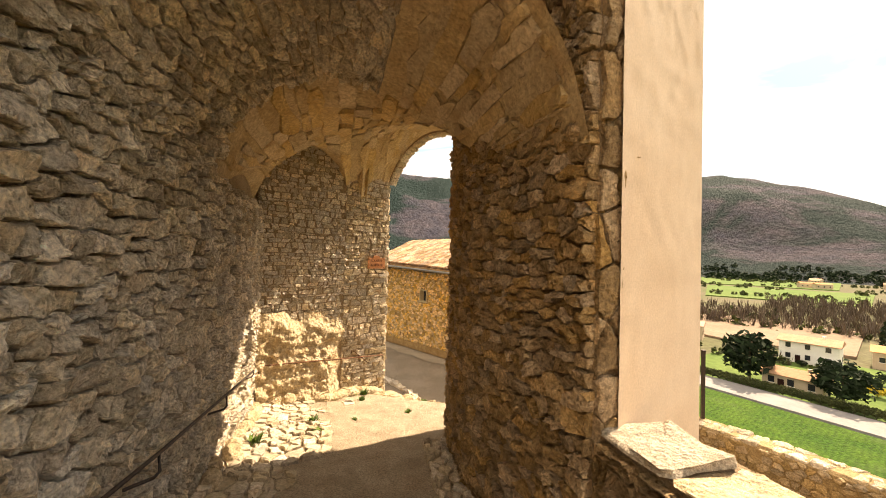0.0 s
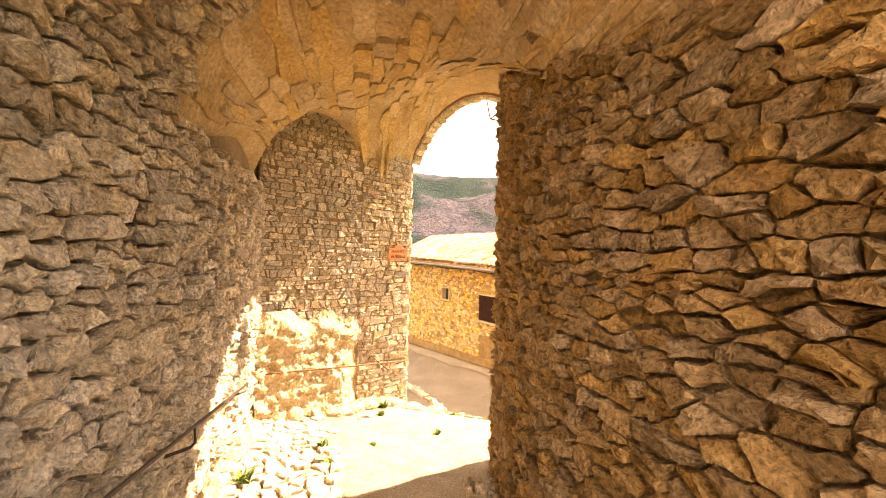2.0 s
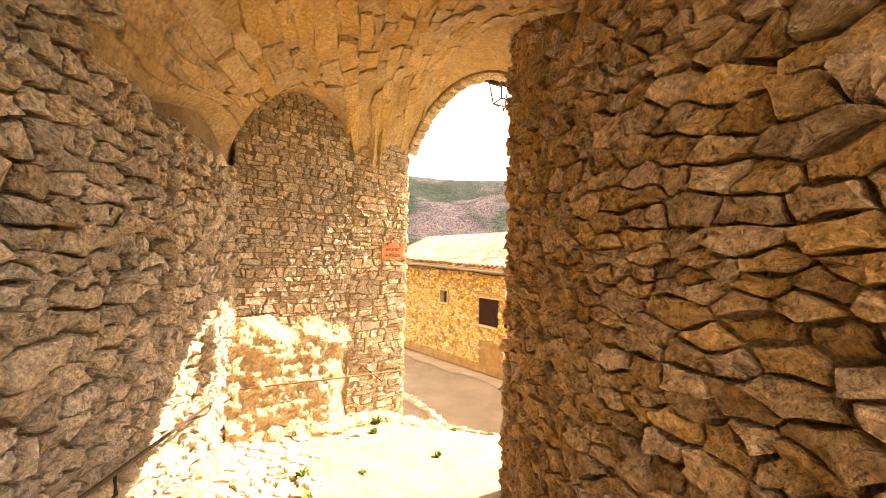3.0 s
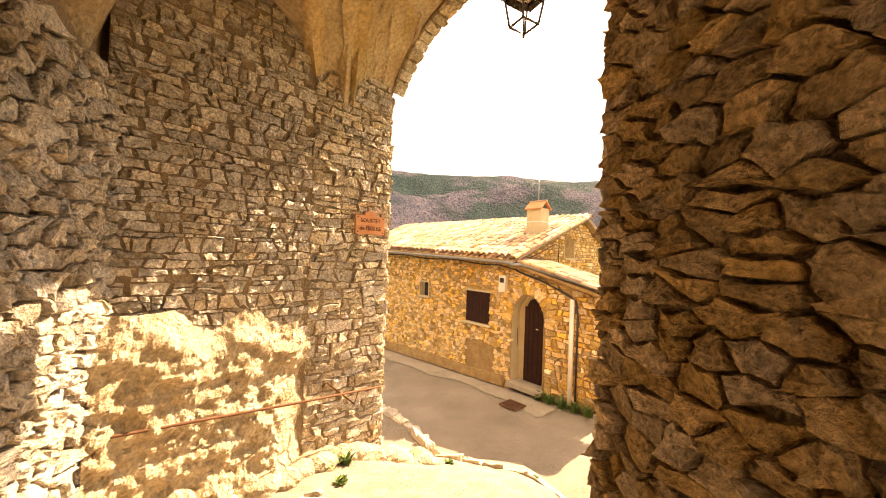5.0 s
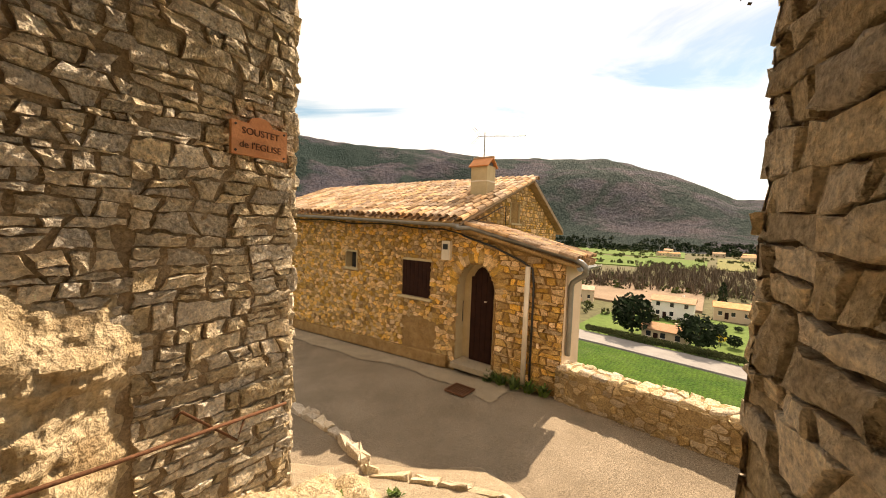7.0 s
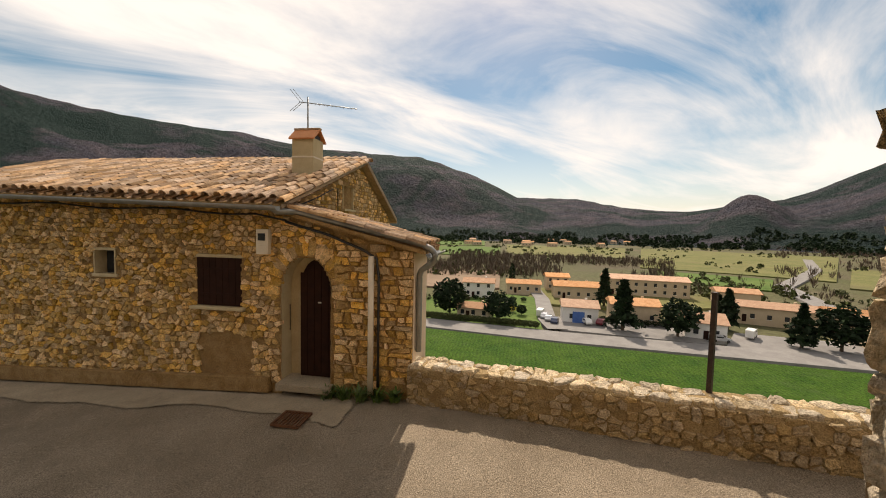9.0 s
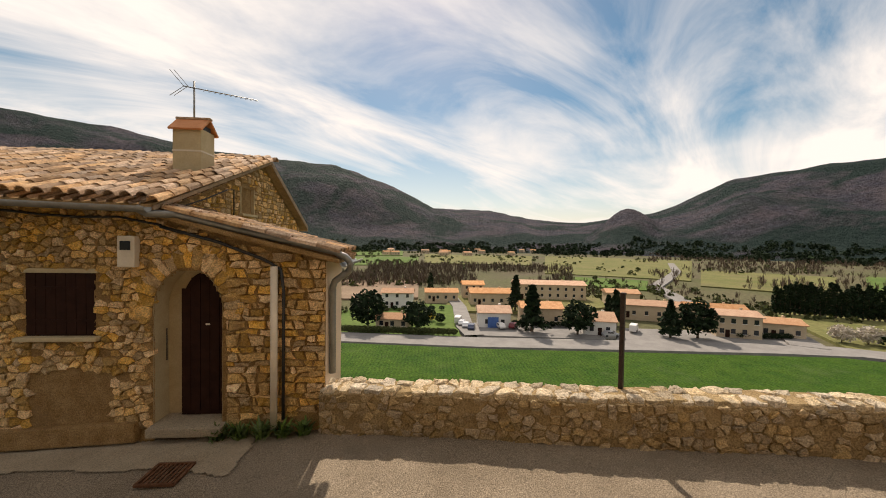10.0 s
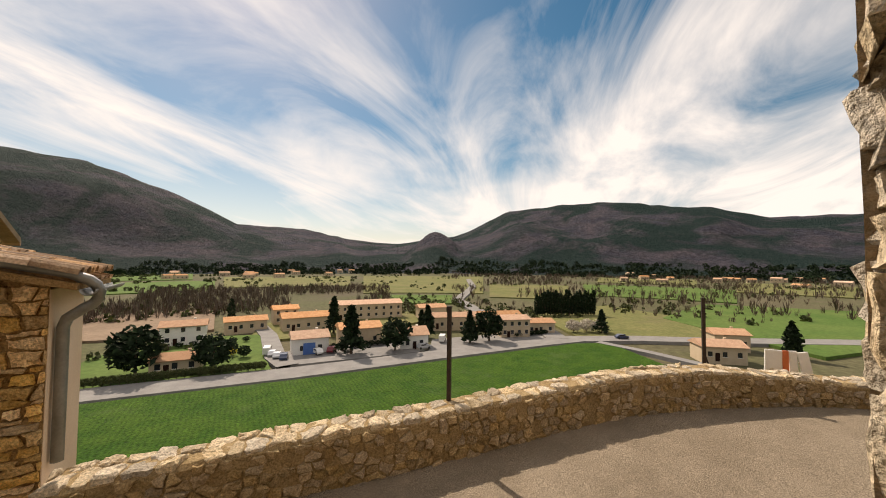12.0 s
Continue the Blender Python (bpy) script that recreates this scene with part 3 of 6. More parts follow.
# long flat vault stones, hardly proud of the render
def vault_stones():
    rng = random.Random(5)
    verts, faces = [], []
    for poly in laid(rng, 1.7, 7.9, 0.1, 3.8, (0.09, 0.24), (0.5, 1.2), 0.3):
        poly = [(b, a) for a, b in poly]
        cx, cy = sum(p[0] for p in poly) / len(poly), sum(p[1] for p in poly) / len(poly)
        place = ceiling_surface(cx, cy)[0].xy
        if cy < 4.05 and cx < 2.5 or rng.random() < 0.06 or (place - EX_A).dot(EX_N) > -0.1 or (place - EN_A).dot(EN_N) < 0.1:
            continue
        steep = max(abs(ceiling_z(place.x + 0.1, place.y) - ceiling_z(place.x - 0.1, place.y)), abs(ceiling_z(place.x, place.y + 0.1) - ceiling_z(place.x, place.y - 0.1))) / 0.2
        if cy > 5.0 and steep > 1.1:
            continue
        got = stone(rng, poly, ceiling_surface, 0.04, 0.009, sink=0.04, angular=0.95)
        if got:
            k = len(verts)
            verts += got[0]
            faces += [tuple(i + k for i in f) for f in got[1]]
    me = mesh_of("ceiling_stones", verts, faces, VAULT)
    bm = bmesh.new()
    bm.from_mesh(ceiling.data)
    bm.from_mesh(me)
    bm.to_mesh(ceiling.data)
    bm.free()
    bpy.data.meshes.remove(me)


vault_stones()

# wall over the exit arch, with its ring of thin voussoirs
def build_exit():
    bm = bmesh.new()
    rows = []
    for i in range(41):
        s = 0.0 + 2.88 * i / 40
        z = exit_arch(s)
        rows.append([bm.verts.new((*(EX_A + EX_D * s + EX_N * o), h)) for o, h in ((0.0, z), (0.2, z), (0.2, 6.2), (0.0, 6.2))])
    for a, b in zip(rows, rows[1:]):
        for k in range(4):
            bm.faces.new((a[k], b[k], b[(k + 1) % 4], a[(k + 1) % 4]))
    bm.faces.new(rows[0])
    bm.faces.new(rows[-1][::-1])
    w = part("wall_exit", bm, MORTAR)
    tagged(w, "stone wall over the arched exit of the passage", "wall", kind="structure")
    rng = random.Random(8)
    a = -1.1
    while a < 1.2:
        da = rng.uniform(0.05, 0.11)
        poly = [(a, 0.0), (a + da, 0.0), (a + da, 0.2), (a, 0.2)]

        def S(u, v):
            s = 1.35 + 1.52 * math.sin(u)
            p = EX_A + EX_D * s + EX_N * v
            nrm = Vector((-EX_D.x * math.sin(u), -EX_D.y * math.sin(u), -math.cos(u)))
            return Vector((p.x, p.y, 3.1 + 1.49 * math.cos(u))), nrm
        got = stone(rng, poly, S, 0.03, 0.006, angular=0.9)
        put("voussoir", got[0], [f[::-1] for f in got[1]], STONE, w)
        a += da


build_exit()
# Unseen mass over the vault, added to block sky light and bounce sun.
roof_slab = prism("roof_slab", [(1.0, 1.6), (1.9, 2.8), (2.8, 3.9), (1.25, 5.5), (0.9, 6.4), (-1.35, 8.15), (-1.8, 8.8), (-4.4, 7.4), (-1.9, 1.4), (-0.6, 0.8)], 5.6, 8.8, MORTAR)
tagged(roof_slab, "unseen stone mass added above the vault to block and bounce light", "wall", kind="structure")
# Unseen wall, added to shut light out above the passage mouth.
gable_close = prism("wall_front", [(-1.85, 1.45), (1.85, 2.74), (2.1, 3.2), (-1.7, 2.0)], 4.25, 6.2, MORTAR)
tagged(gable_close, "unseen stone wall added over the mouth of the passage", "wall", kind="structure")
# Unseen wall, added behind the start to close off lane and light.
added_closure = prism("wall_back", [(0.6, -4.4), (5.4, -2.2), (5.2, -1.8), (0.4, -4.0)], -1.0, 2.0, MORTAR)
tagged(added_closure, "unseen plain stone wall added to close the lane", "wall", kind="structure")

# parapet of the passage, with broad flat slabs on top
PP = Line((1.78, 2.68), (2.75, 0.77), (3.2, -0.1))


def build_low_parapet():
    core = prism("parapet", [(1.79, 2.68), (2.74, 0.8), (3.2, -0.1), (3.58, 0.12), (3.12, 1.0), (2.2, 2.9)], -1.2, 1.26, MORTAR)
    tagged(core, "low stone parapet topped with broad limestone slabs", "parapet", kind="structure")
    rubble(core, upright(Line((3.2, -0.1), (2.75, 0.77), (1.78, 2.68))), 0, 3.1, 0.0, 1.24, STONE_OCHRE, seed=21, depth=0.03, limit=60)
    a = Vector((0.452, -0.892))
    side = Vector((0.892, 0.452))
    rng = random.Random(4)
    s = 0.0
    while s < 3.0:
        l = rng.uniform(0.4, 0.62)
        poly = [(s, 0), (s + l, 0), (s + l, 0.48), (s, 0.48)]

        def S(u, v):
            p = Vector((1.77, 2.67)) + a * u + side * (v - 0.02)
            return Vector((p.x, p.y, 1.275)), Vector((0, 0, 1))
        got = stone(rng, poly, S, 0.03, 0.006, sink=0.0, angular=0.97)
        put("slab", got[0], got[1], STONE_PALE, core)
        s += l


build_low_parapet()

# ---------------------------------------------------------------- bare rock at the foot of the end wall


def build_rock():
    verts, faces = [], []
    nu, nv = 90, 84
    for i in range(nu + 1):
        for j in range(nv + 1):
            u, v = -0.05 + 1.72 * i / nu, -0.95 + 2.12 * j / nv
            p, n = END.face(max(0.0, min(u, END.length)))
            p = p + EN_D * min(0, u)
            q = Vector((p.x, p.y, v))
            top = 1.2 + 0.3 * wobble((u, 0, 0), 2.0) - 0.25 * max(0, u - 0.9)
            edge = min(1.0, max(0.0, (1.66 + 0.22 * wobble((0, v, 0), 2.2) - u) / 0.38), max(0.0, (top - v) / 0.3))
            d = 0.10 + 0.15 * (1 - u / 1.66) + 0.16 * max(0.0, 0.45 - v) + 0.04 * wobble(q, 1.4)
            lay = abs(wobble((q.x * 1.2, q.y * 1.2, q.z * 4.5), 1.6)) * 0.07
            d += lay + 0.06 * wobble(q, 5.0) + 0.045 * wobble(q, 12.0) + 0.026 * wobble(q, 27.0)
            d = edge * d - 0.03 * (1 - edge)
            verts.append((q.x + n.x * d, q.y + n.y * d, v))
    for i in range(nu):
        for j in range(nv):
            a = i * (nv + 1) + j
            faces.append((a, a + nv + 1, a + nv + 2, a + 1))
    ob = put("rock_outcrop", verts, faces, ROCK, smooth=False)
    tagged(ob, "rough sunlit limestone bedrock under the niche wall", "rock", kind="structure")
    return ob


build_rock()


def boulder(x, y, z, sx, sy, sz, turn, seed, mat=ROCK):
    bm = bmesh.new()
    bmesh.ops.create_icosphere(bm, subdivisions=3, radius=1.0)
    for v in bm.verts:
        k = 1 + 0.22 * wobble(v.co, 1.3, seed) + 0.10 * wobble(v.co, 3.1, seed) + 0.05 * wobble(v.co, 7.0, seed)
        v.co = Vector((v.co.x * sx, v.co.y * sy, v.co.z * sz)) * k
    bm.transform(pose(x, y, z, 0, 0, turn))
    return tagged(part("boulder", bm, mat), "worn pale limestone boulder at the wall foot", "boulder", "boulders at the wall foot")


rngb = random.Random(31)
for k in range(17):
    s = -0.1 + 2.75 * k / 16
    off = rngb.uniform(0.22, 0.42) if s < 1.6 else rngb.uniform(0.08, 0.22)
    p = EN_A + EN_D * s + EN_N * off
    boulder(p.x, p.y, ground_z(p.x, p.y) + 0.03, rngb.uniform(0.12, 0.24), rngb.uniform(0.1, 0.17), rngb.uniform(0.07, 0.15), 52 + rngb.uniform(-30, 30), k * 3.1)
for k in range(9):
    p, n = LEFT.place(4.6 + 0.3 * k)[0], LEFT.face(4.6 + 0.3 * k)[1]
    q = p + n * rngb.uniform(0.05, 0.16)
    boulder(q.x, q.y, ground_z(q.x, q.y) + 0.02, rngb.uniform(0.1, 0.2), rngb.uniform(0.08, 0.13), rngb.uniform(0.06, 0.12), 117 + rngb.uniform(-30, 30), 60 + k * 2.3)
for x, y, r in ((-1.25, 8.2, 0.2), (-0.98, 8.35, 0.22), (-1.1, 7.95, 0.16), (-0.8, 8.1, 0.14), (-1.3, 8.55, 0.15)):
    boulder(x, y, ground_z(x, y) + 0.01, r, r * 0.8, r * 0.5, rngb.uniform(0, 180), x * 7 + y)


# floor stones along the left wall, flat cobbles by the right wall
def floor_surface(u, v):
    p, n = LEFT.place(u)[0], LEFT.face(u)[1]
    q = p + n * v
    return Vector((q.x, q.y, path_z(q.x, q.y) + 0.03 * wobble((q.x, q.y, 0), 2.2))), Vector((0, 0, 1))


rubble(floor, floor_surface, 2.6, 7.9, 0.05, 1.75, COBBLE, course=(0.1, 0.2), length=(0.12, 0.34), depth=0.032, gap=0.010, name="floor_stone", flip=True,
       keep=lambda u, v: v < 0.85 + 0.6 * wobble((u, v, 0), 1.5) + 0.12 * (u - 4), seed=41, flat=1.2, limit=220, angular=0.86, courses=False)


def floor_right(u, v):
    p, n = RIGHT.place(u)[0], RIGHT.face(u)[1]
    q = p + n * v
    return Vector((q.x, q.y, path_z(min(q.x, 0.44), q.y) + 0.03 * wobble((q.x, q.y, 0), 2.2))), Vector((0, 0, 1))


rubble(floor, floor_right, 1.2, 3.6, 0.04, 0.36, COBBLE, course=(0.08, 0.14), length=(0.2, 0.34), depth=0.05, gap=0.012, name="floor_stone", flip=True, seed=42, flat=1.0, limit=60, courses=False)

# kerb stones where the ramp meets the lane
KERB = Line((-2.5, 11.05), (-1.95, 10.6), (-1.45, 10.1), (-1.05, 9.5), (-0.85, 9.0), (-0.62, 8.82), (-0.11, 8.6), (0.36, 8.22), (0.85, 7.6), (1.2, 6.9))


def build_kerb():
    rng = random.Random(17)
    base = empty("kerb", -0.8, 9, -1.35, "low kerb of old weathered stones along the lane", "kerb", kind="structure")
    s = 0.0
    while s < KERB.length - 0.2:
        l = rng.uniform(0.25, 0.55)
        high = 0.10 if s < 3.0 else 0.04
        poly = [(s, -0.08), (s + l, -0.08), (s + l, 0.09), (s, 0.09)]

        def S(u, v):
            p, d = KERB.place(u)
            q = p + Vector((d.y, -d.x)) * v
            return Vector((q.x, q.y, max(road_z(q.x, q.y), path_z(q.x, q.y)))), Vector((0, 0, 1))
        got = stone(rng, poly, S, high, 0.002, sink=0.06, angular=0.93)
        ob = put("kerb_stone", got[0], [f[::-1] for f in got[1]], COBBLE)
        ob.parent = base
        ob.matrix_parent_inverse = undo(base)
        s += l


build_kerb()

# ---------------------------------------------------------------- lane parapet


def build_parapet():
    L = PARAPET.length - 0.1

    def top_z(s):
        p = PARAPET.place(s)[0]
        return road_z(p.x, p.y) + 0.59 - 0.23 * max(0.0, min(1.0, (s - 8.2) / 2.4)) + 0.02 * wobble((s, 0, 0), 1.3)

    def S(u, v):
        p, n = PARAPET.face(u)
        return Vector((p.x, p.y, road_z(p.x, p.y) + v)), Vector((n.x, n.y, 0))

    bm = bmesh.new()
    rows = []
    n = 160
    for i in range(n + 1):
        s = L * i / n
        p, nr = PARAPET.face(s)
        z = top_z(s)
        low = road_z(p.x, p.y) - 0.3
        back = p - nr * 0.46
        r = 0.02 * wobble((s, 1, 0), 4.0)
        rows.append([bm.verts.new(c) for c in ((p.x, p.y, low), (p.x, p.y, z - 0.05), (p.x - nr.x * 0.05, p.y - nr.y * 0.05, z + r), (back.x + nr.x * 0.05, back.y + nr.y * 0.05, z - r),
                                               (back.x, back.y, z - 0.06), (back.x, back.y, low - 3.0))])
    for a, b in zip(rows, rows[1:]):
        for k in range(5):
            bm.faces.new((a[k], b[k], b[k + 1], a[k + 1]))
    bm.faces.new(rows[0])
    bm.faces.new(rows[-1][::-1])
    wall = part("parapet_wall", bm, MORTAR_PARAPET)
    tagged(wall, "low mortared rubble parapet with sunlit stone coping", "parapet", kind="structure")
    rubble(wall, S, 0, L - 3, -0.02, 0.56, STONE_PARAPET, course=(0.06, 0.13), length=(0.08, 0.26), depth=0.03, gap=0.007, seed=51, flat=1.3, missing=0.2, courses=False,
           near=lambda u, v: u < 6.5, limit=300, angular=0.9,
           keep=lambda u, v: v < 0.53 - 0.23 * max(0.0, min(1.0, (u - 8.2) / 2.4)))

    def T(u, v):
        p, n = PARAPET.face(u)
        q = p - n * v
        return Vector((q.x, q.y, top_z(u) - 0.012)), Vector((0, 0, 1))
    rubble(wall, T, 0, L, 0.0, 0.46, STONE_PALE, course=(0.14, 0.26), length=(0.16, 0.36), depth=0.035, gap=0.008, seed=52, flat=1.0, name="coping_stone", flip=False, missing=0.05, limit=110, courses=False)
    return top_z


parapet_top = build_parapet()


def post(x, y, z0, z1, label, strut=None):
    p = empty("fence_post", x, y, z0, label, "post", "posts along the parapet")
    part("post", box_bm(pose(0, 0, (z1 - z0) / 2), (0.055, 0.055, z1 - z0), 0.004), IRON, p)
    part("cap", box_bm(pose(0, 0, z1 - z0), (0.075, 0.062, 0.03), 0.004), IRON, p)
    if strut:
        tube("strut", [(0, 0, (z1 - z0) * 0.5), (strut[0], strut[1], 0.0)], 0.016, IRON, p)
    return p


post(4.88, 8.17, -1.5, 0.56, "square black iron post behind the parapet")
post(7.9, 4.15, -1.4, 0.55, "square black iron post with a slanting strut", (0.25, -0.35))

# three upright panels leaning behind the parapet's far end
for k, (x, y, w, mat, lean, label) in enumerate(((8.3, 2.93, 0.27, WHITE, 2, "white upright board behind the parapet"), (8.28, 2.75, 0.09, ORANGE, 0, "orange plastic barrier end behind the parapet"),
                                                 (8.3, 2.62, 0.13, WHITE, -3, "white upright board behind the parapet"), (8.27, 2.44, 0.16, WHITE, -10, "white board leaning behind the parapet"))):
    b = empty("board", x, y, -1.2, label, "board", "boards behind the parapet")
    part("panel", box_bm(pose(0, 0, 0.41, lean, 0, 0), (0.04, w, 0.82), 0.015), mat, b)
    part("base", box_bm(pose(0, 0, 0.02), (0.2, w, 0.04), 0.005), mat, b)

# ---------------------------------------------------------------- the house across the lane
HO, HD, HN = Vector((1.601, 11.642)), Vector((-0.772, 0.636)), Vector((0.636, 0.772))


def H(s, off, z):
    p = HO + HD * s + HN * off
    return Vector((p.x, p.y, z))


HM = Matrix(((HD.x, HN.x, 0, HO.x), (HD.y, HN.y, 0, HO.y), (0, 0, 1, 0), (0, 0, 0, 1)))   # local s, off, z


def hpose(s, off, z, rx=0, ry=0, rz=0):
    return HM @ pose(s, off, z, rx, ry, rz)


house = empty("stone_house", HO.x, HO.y, -1.6, "low rubble stone house with canal tile roof and arched door", "house")


def hpart(name, bm, mat, label="", parent=None, smooth=False):
    ob = part(name, bm, mat, None, label, smooth)
    ob.parent = parent or house
    ob.matrix_parent_inverse = undo(parent or house)
    return ob


def adopt(ob, parent=None):
    ob.parent = parent or house
    ob.matrix_parent_inverse = undo(parent or house)
    return ob


S_LEFT, S_RIGHT = 8.45, -0.72


def eave_z(s):
    return 1.58 + 0.028 * (s - 1.5)


def lean_z(s):
    return 0.90 + 0.245 * (s + 0.9)


def base_z(s):
    return -1.34 - 0.045 * (s - 0.5)


DOOR_S, DOOR_W, DOOR_SPRING, DOOR_RISE = 1.12, 0.44, 0.2, 0.58


def in_door(s, z, grow=0.0):
    if abs(s - DOOR_S) > DOOR_W + grow:
        return False
    return z < DOOR_SPRING + (DOOR_RISE + grow) * math.sqrt(max(0, 1 - ((s - DOOR_S) / (DOOR_W + grow)) ** 2))


def in_hole(s, z, grow=0.0):
    return (4.85 - grow < s < 5.29 + grow and 0.34 - grow < z < 0.79 + grow) or (2.31 - grow < s < 3.17 + grow and -0.12 - grow < z < 0.72 + grow) or in_door(s, z, grow)


def under_roof(s, z):
    return z < (eave_z(s) + 0.1 if s > 1.45 else lean_z(s))


def facade(u, v):
    return H(S_LEFT - u, 0, v), Vector((-HN.x, -HN.y, 0))


wall = sheet("front_wall", facade, 0, S_LEFT - S_RIGHT, -2.1, 1.85, 0.04, MORTAR_HOUSE, None, 0.008, keep=lambda u, v: under_roof(S_LEFT - u, v) and not in_hole(S_LEFT - u, v))
adopt(wall)


def plastered(s, z):
    return 2.1 < s < 3.1 + 0.12 * wobble((0, z, 0), 3) and z < -0.6 + 0.1 * wobble((s, 0, 0), 3)


def bare_stone(s_, z):
    return under_roof(s_, z + 0.06) and not in_hole(s_, z, 0.06) and (not in_door(s_, z, 0.22) or z < DOOR_SPRING - 0.1) and z > base_z(s_) and not plastered(s_, z)


rubble(wall, facade, 0, S_LEFT - 0.62, -1.95, 1.75, STONE_HOUSE, course=(0.06, 0.12), length=(0.08, 0.22), depth=0.034, gap=0.004, seed=61, flat=1.35, missing=0.03,
       keep=lambda u, v: bare_stone(S_LEFT - u, v), near=lambda u, v: u > 6.2, limit=200, angular=0.9, courses=False)
rubble(wall, facade, S_LEFT - 0.62, S_LEFT - S_RIGHT, -1.95, 1.75, STONE_HOUSE, course=(0.07, 0.15), length=(0.12, 0.32), depth=0.036, gap=0.004, seed=62,
       keep=lambda u, v: bare_stone(S_LEFT - u, v), limit=140, angular=0.93)

# voussoirs round the door
rngv = random.Random(9)
a = -0.15
while a < math.pi + 0.12:
    da = rngv.uniform(0.16, 0.24)
    poly = [(a, 0.0), (a, 0.27 + rngv.uniform(-0.05, 0.06)), (a + da, 0.27 + rngv.uniform(-0.05, 0.06)), (a + da, 0.0)]

    def V(u, v):
        return H(DOOR_S - math.cos(u) * (DOOR_W + 0.02 + v), 0, DOOR_SPRING + math.sin(u) * (DOOR_RISE + 0.02 + v)), Vector((-HN.x, -HN.y, 0))
    got = stone(rngv, poly, V, 0.025, 0.008, angular=0.86)
    if got:
        put("voussoir", got[0], got[1], STONE_HOUSE, wall)
    a += da


def arch_outline(w, spring, rise, z0, n=18):
    pts = [(w, z0)] + [(w * math.cos(math.pi * i / n), spring + rise * math.sin(math.pi * i / n)) for i in range(n + 1)] + [(-w, z0)]
    return pts


def arch_band(name, s0, w, spring, rise, z0, off0, off1, mat, label=""):
    bm = bmesh.new()
    outer = arch_outline(w, spring, rise, z0)
    rows = [[bm.verts.new(H(s0 - x, o, z)) for o in (off0, off1)] for x, z in outer]
    for a_, b_ in zip(rows, rows[1:]):
        bm.faces.new((a_[0], b_[0], b_[1], a_[1]))
    bm.faces.new([r[1] for r in rows])
    return hpart(name, bm, mat, label)


arch_band("door_reveal", DOOR_S, DOOR_W + 0.012, DOOR_SPRING, DOOR_RISE + 0.012, -1.5, -0.012, 0.30, REVEAL, "pale plastered arched reveal")


def arched_panel(s0, w, spring, rise, z0, off0, off1, mat, name, label, parent=None):
    bm = bmesh.new()
    pts = arch_outline(w, spring, rise, z0)
    f = [bm.verts.new(H(s0 - x, off0, z)) for x, z in pts]
    b = [bm.verts.new(H(s0 - x, off1, z)) for x, z in pts]
    bm.faces.new(f)
    bm.faces.new(b[::-1])
    for i in range(len(pts)):
        j = (i + 1) % len(pts)
        bm.faces.new((f[i], f[j], b[j], b[i]))
    return hpart(name, bm, mat, label, parent)


door = arched_panel(1.02, 0.325, 0.2, 0.53, -1.33, 0.22, 0.27, DOOR, "door", "arched dark brown painted plank door")
for k in range(5):
    s = 1.02 - 0.26 + 0.13 * k
    top = 0.2 + 0.5 * math.sqrt(max(0, 1 - ((s - 1.02) / 0.325) ** 2))
    hpart("plank", box_bm(hpose(s, 0.214, (top - 1.3) / 2), (0.122, 0.014, top + 1.28), 0.004), DOOR, "", door)
hpart("name_plate", box_bm(hpose(0.98, 0.2, -0.02), (0.06, 0.008, 0.025), 0.002), PVC, "small pale plate", door)
hpart("threshold", box_bm(hpose(1.1, 0.1, -1.40), (0.95, 0.55, 0.12), 0.015), CONCRETE, "worn stone doorstep")
tube("door_bar", [H(1.47, 0.1, -0.05), H(1.47, 0.1, -0.5)], 0.008, IRON, None)
adopt(bpy.data.objects["door_bar"])

# small window, shuttered window
# Dark sheet set back in the opening, in place of the shade inside.
win = hpart("window", box_bm(hpose(5.07, 0.2, 0.565), (0.46, 0.02, 0.47)), GLASS_DARK, "small unglazed window filled by a dark sheet for shade")
for s, z, w, h in ((5.07, 0.805, 0.5, 0.05), (5.07, 0.32, 0.56, 0.06)):
    hpart("lintel" if z > 0.5 else "sill", box_bm(hpose(s, 0.05, z), (w, 0.16, h), 0.008), REVEAL, "", win)
for s in (4.845, 5.295):
    hpart("jamb", box_bm(hpose(s, 0.09, 0.565), (0.03, 0.22, 0.47), 0.004), REVEAL, "", win)
shut = hpart("shutter", box_bm(hpose(2.74, 0.03, 0.30), (0.86, 0.03, 0.84), 0.004), DOOR, "closed dark brown plank shutters")
for k in range(7):
    hpart("plank", box_bm(hpose(2.365 + 0.125 * k, 0.008, 0.30), (0.119, 0.02, 0.84), 0.004), DOOR, "", shut)
for z in (0.08, 0.52):
    hpart("hinge_strap", box_bm(hpose(2.74, -0.006, z), (0.84, 0.008, 0.035), 0.002), DOOR, "", shut)
hpart("sill", box_bm(hpose(2.74, -0.02, -0.155), (1.02, 0.16, 0.055), 0.01), REVEAL, "", shut)
hpart("lintel", box_bm(hpose(2.74, 0.02, 0.75), (0.95, 0.08, 0.06), 0.01), REVEAL, "", shut)
hpart("blind_back", box_bm(hpose(2.74, 0.24, 0.30), (0.95, 0.02, 0.95)), GLASS_DARK, "", shut)
# plinth and low strip along the foot
for k in range(8):
    s = 1.75 + 0.84 * (k + 0.5)
    hpart("plinth", box_bm(hpose(s, -0.05, base_z(s) - 0.02, 0, 2.6, 0), (0.845, 0.12, 0.26), 0.015), MORTAR_HOUSE)

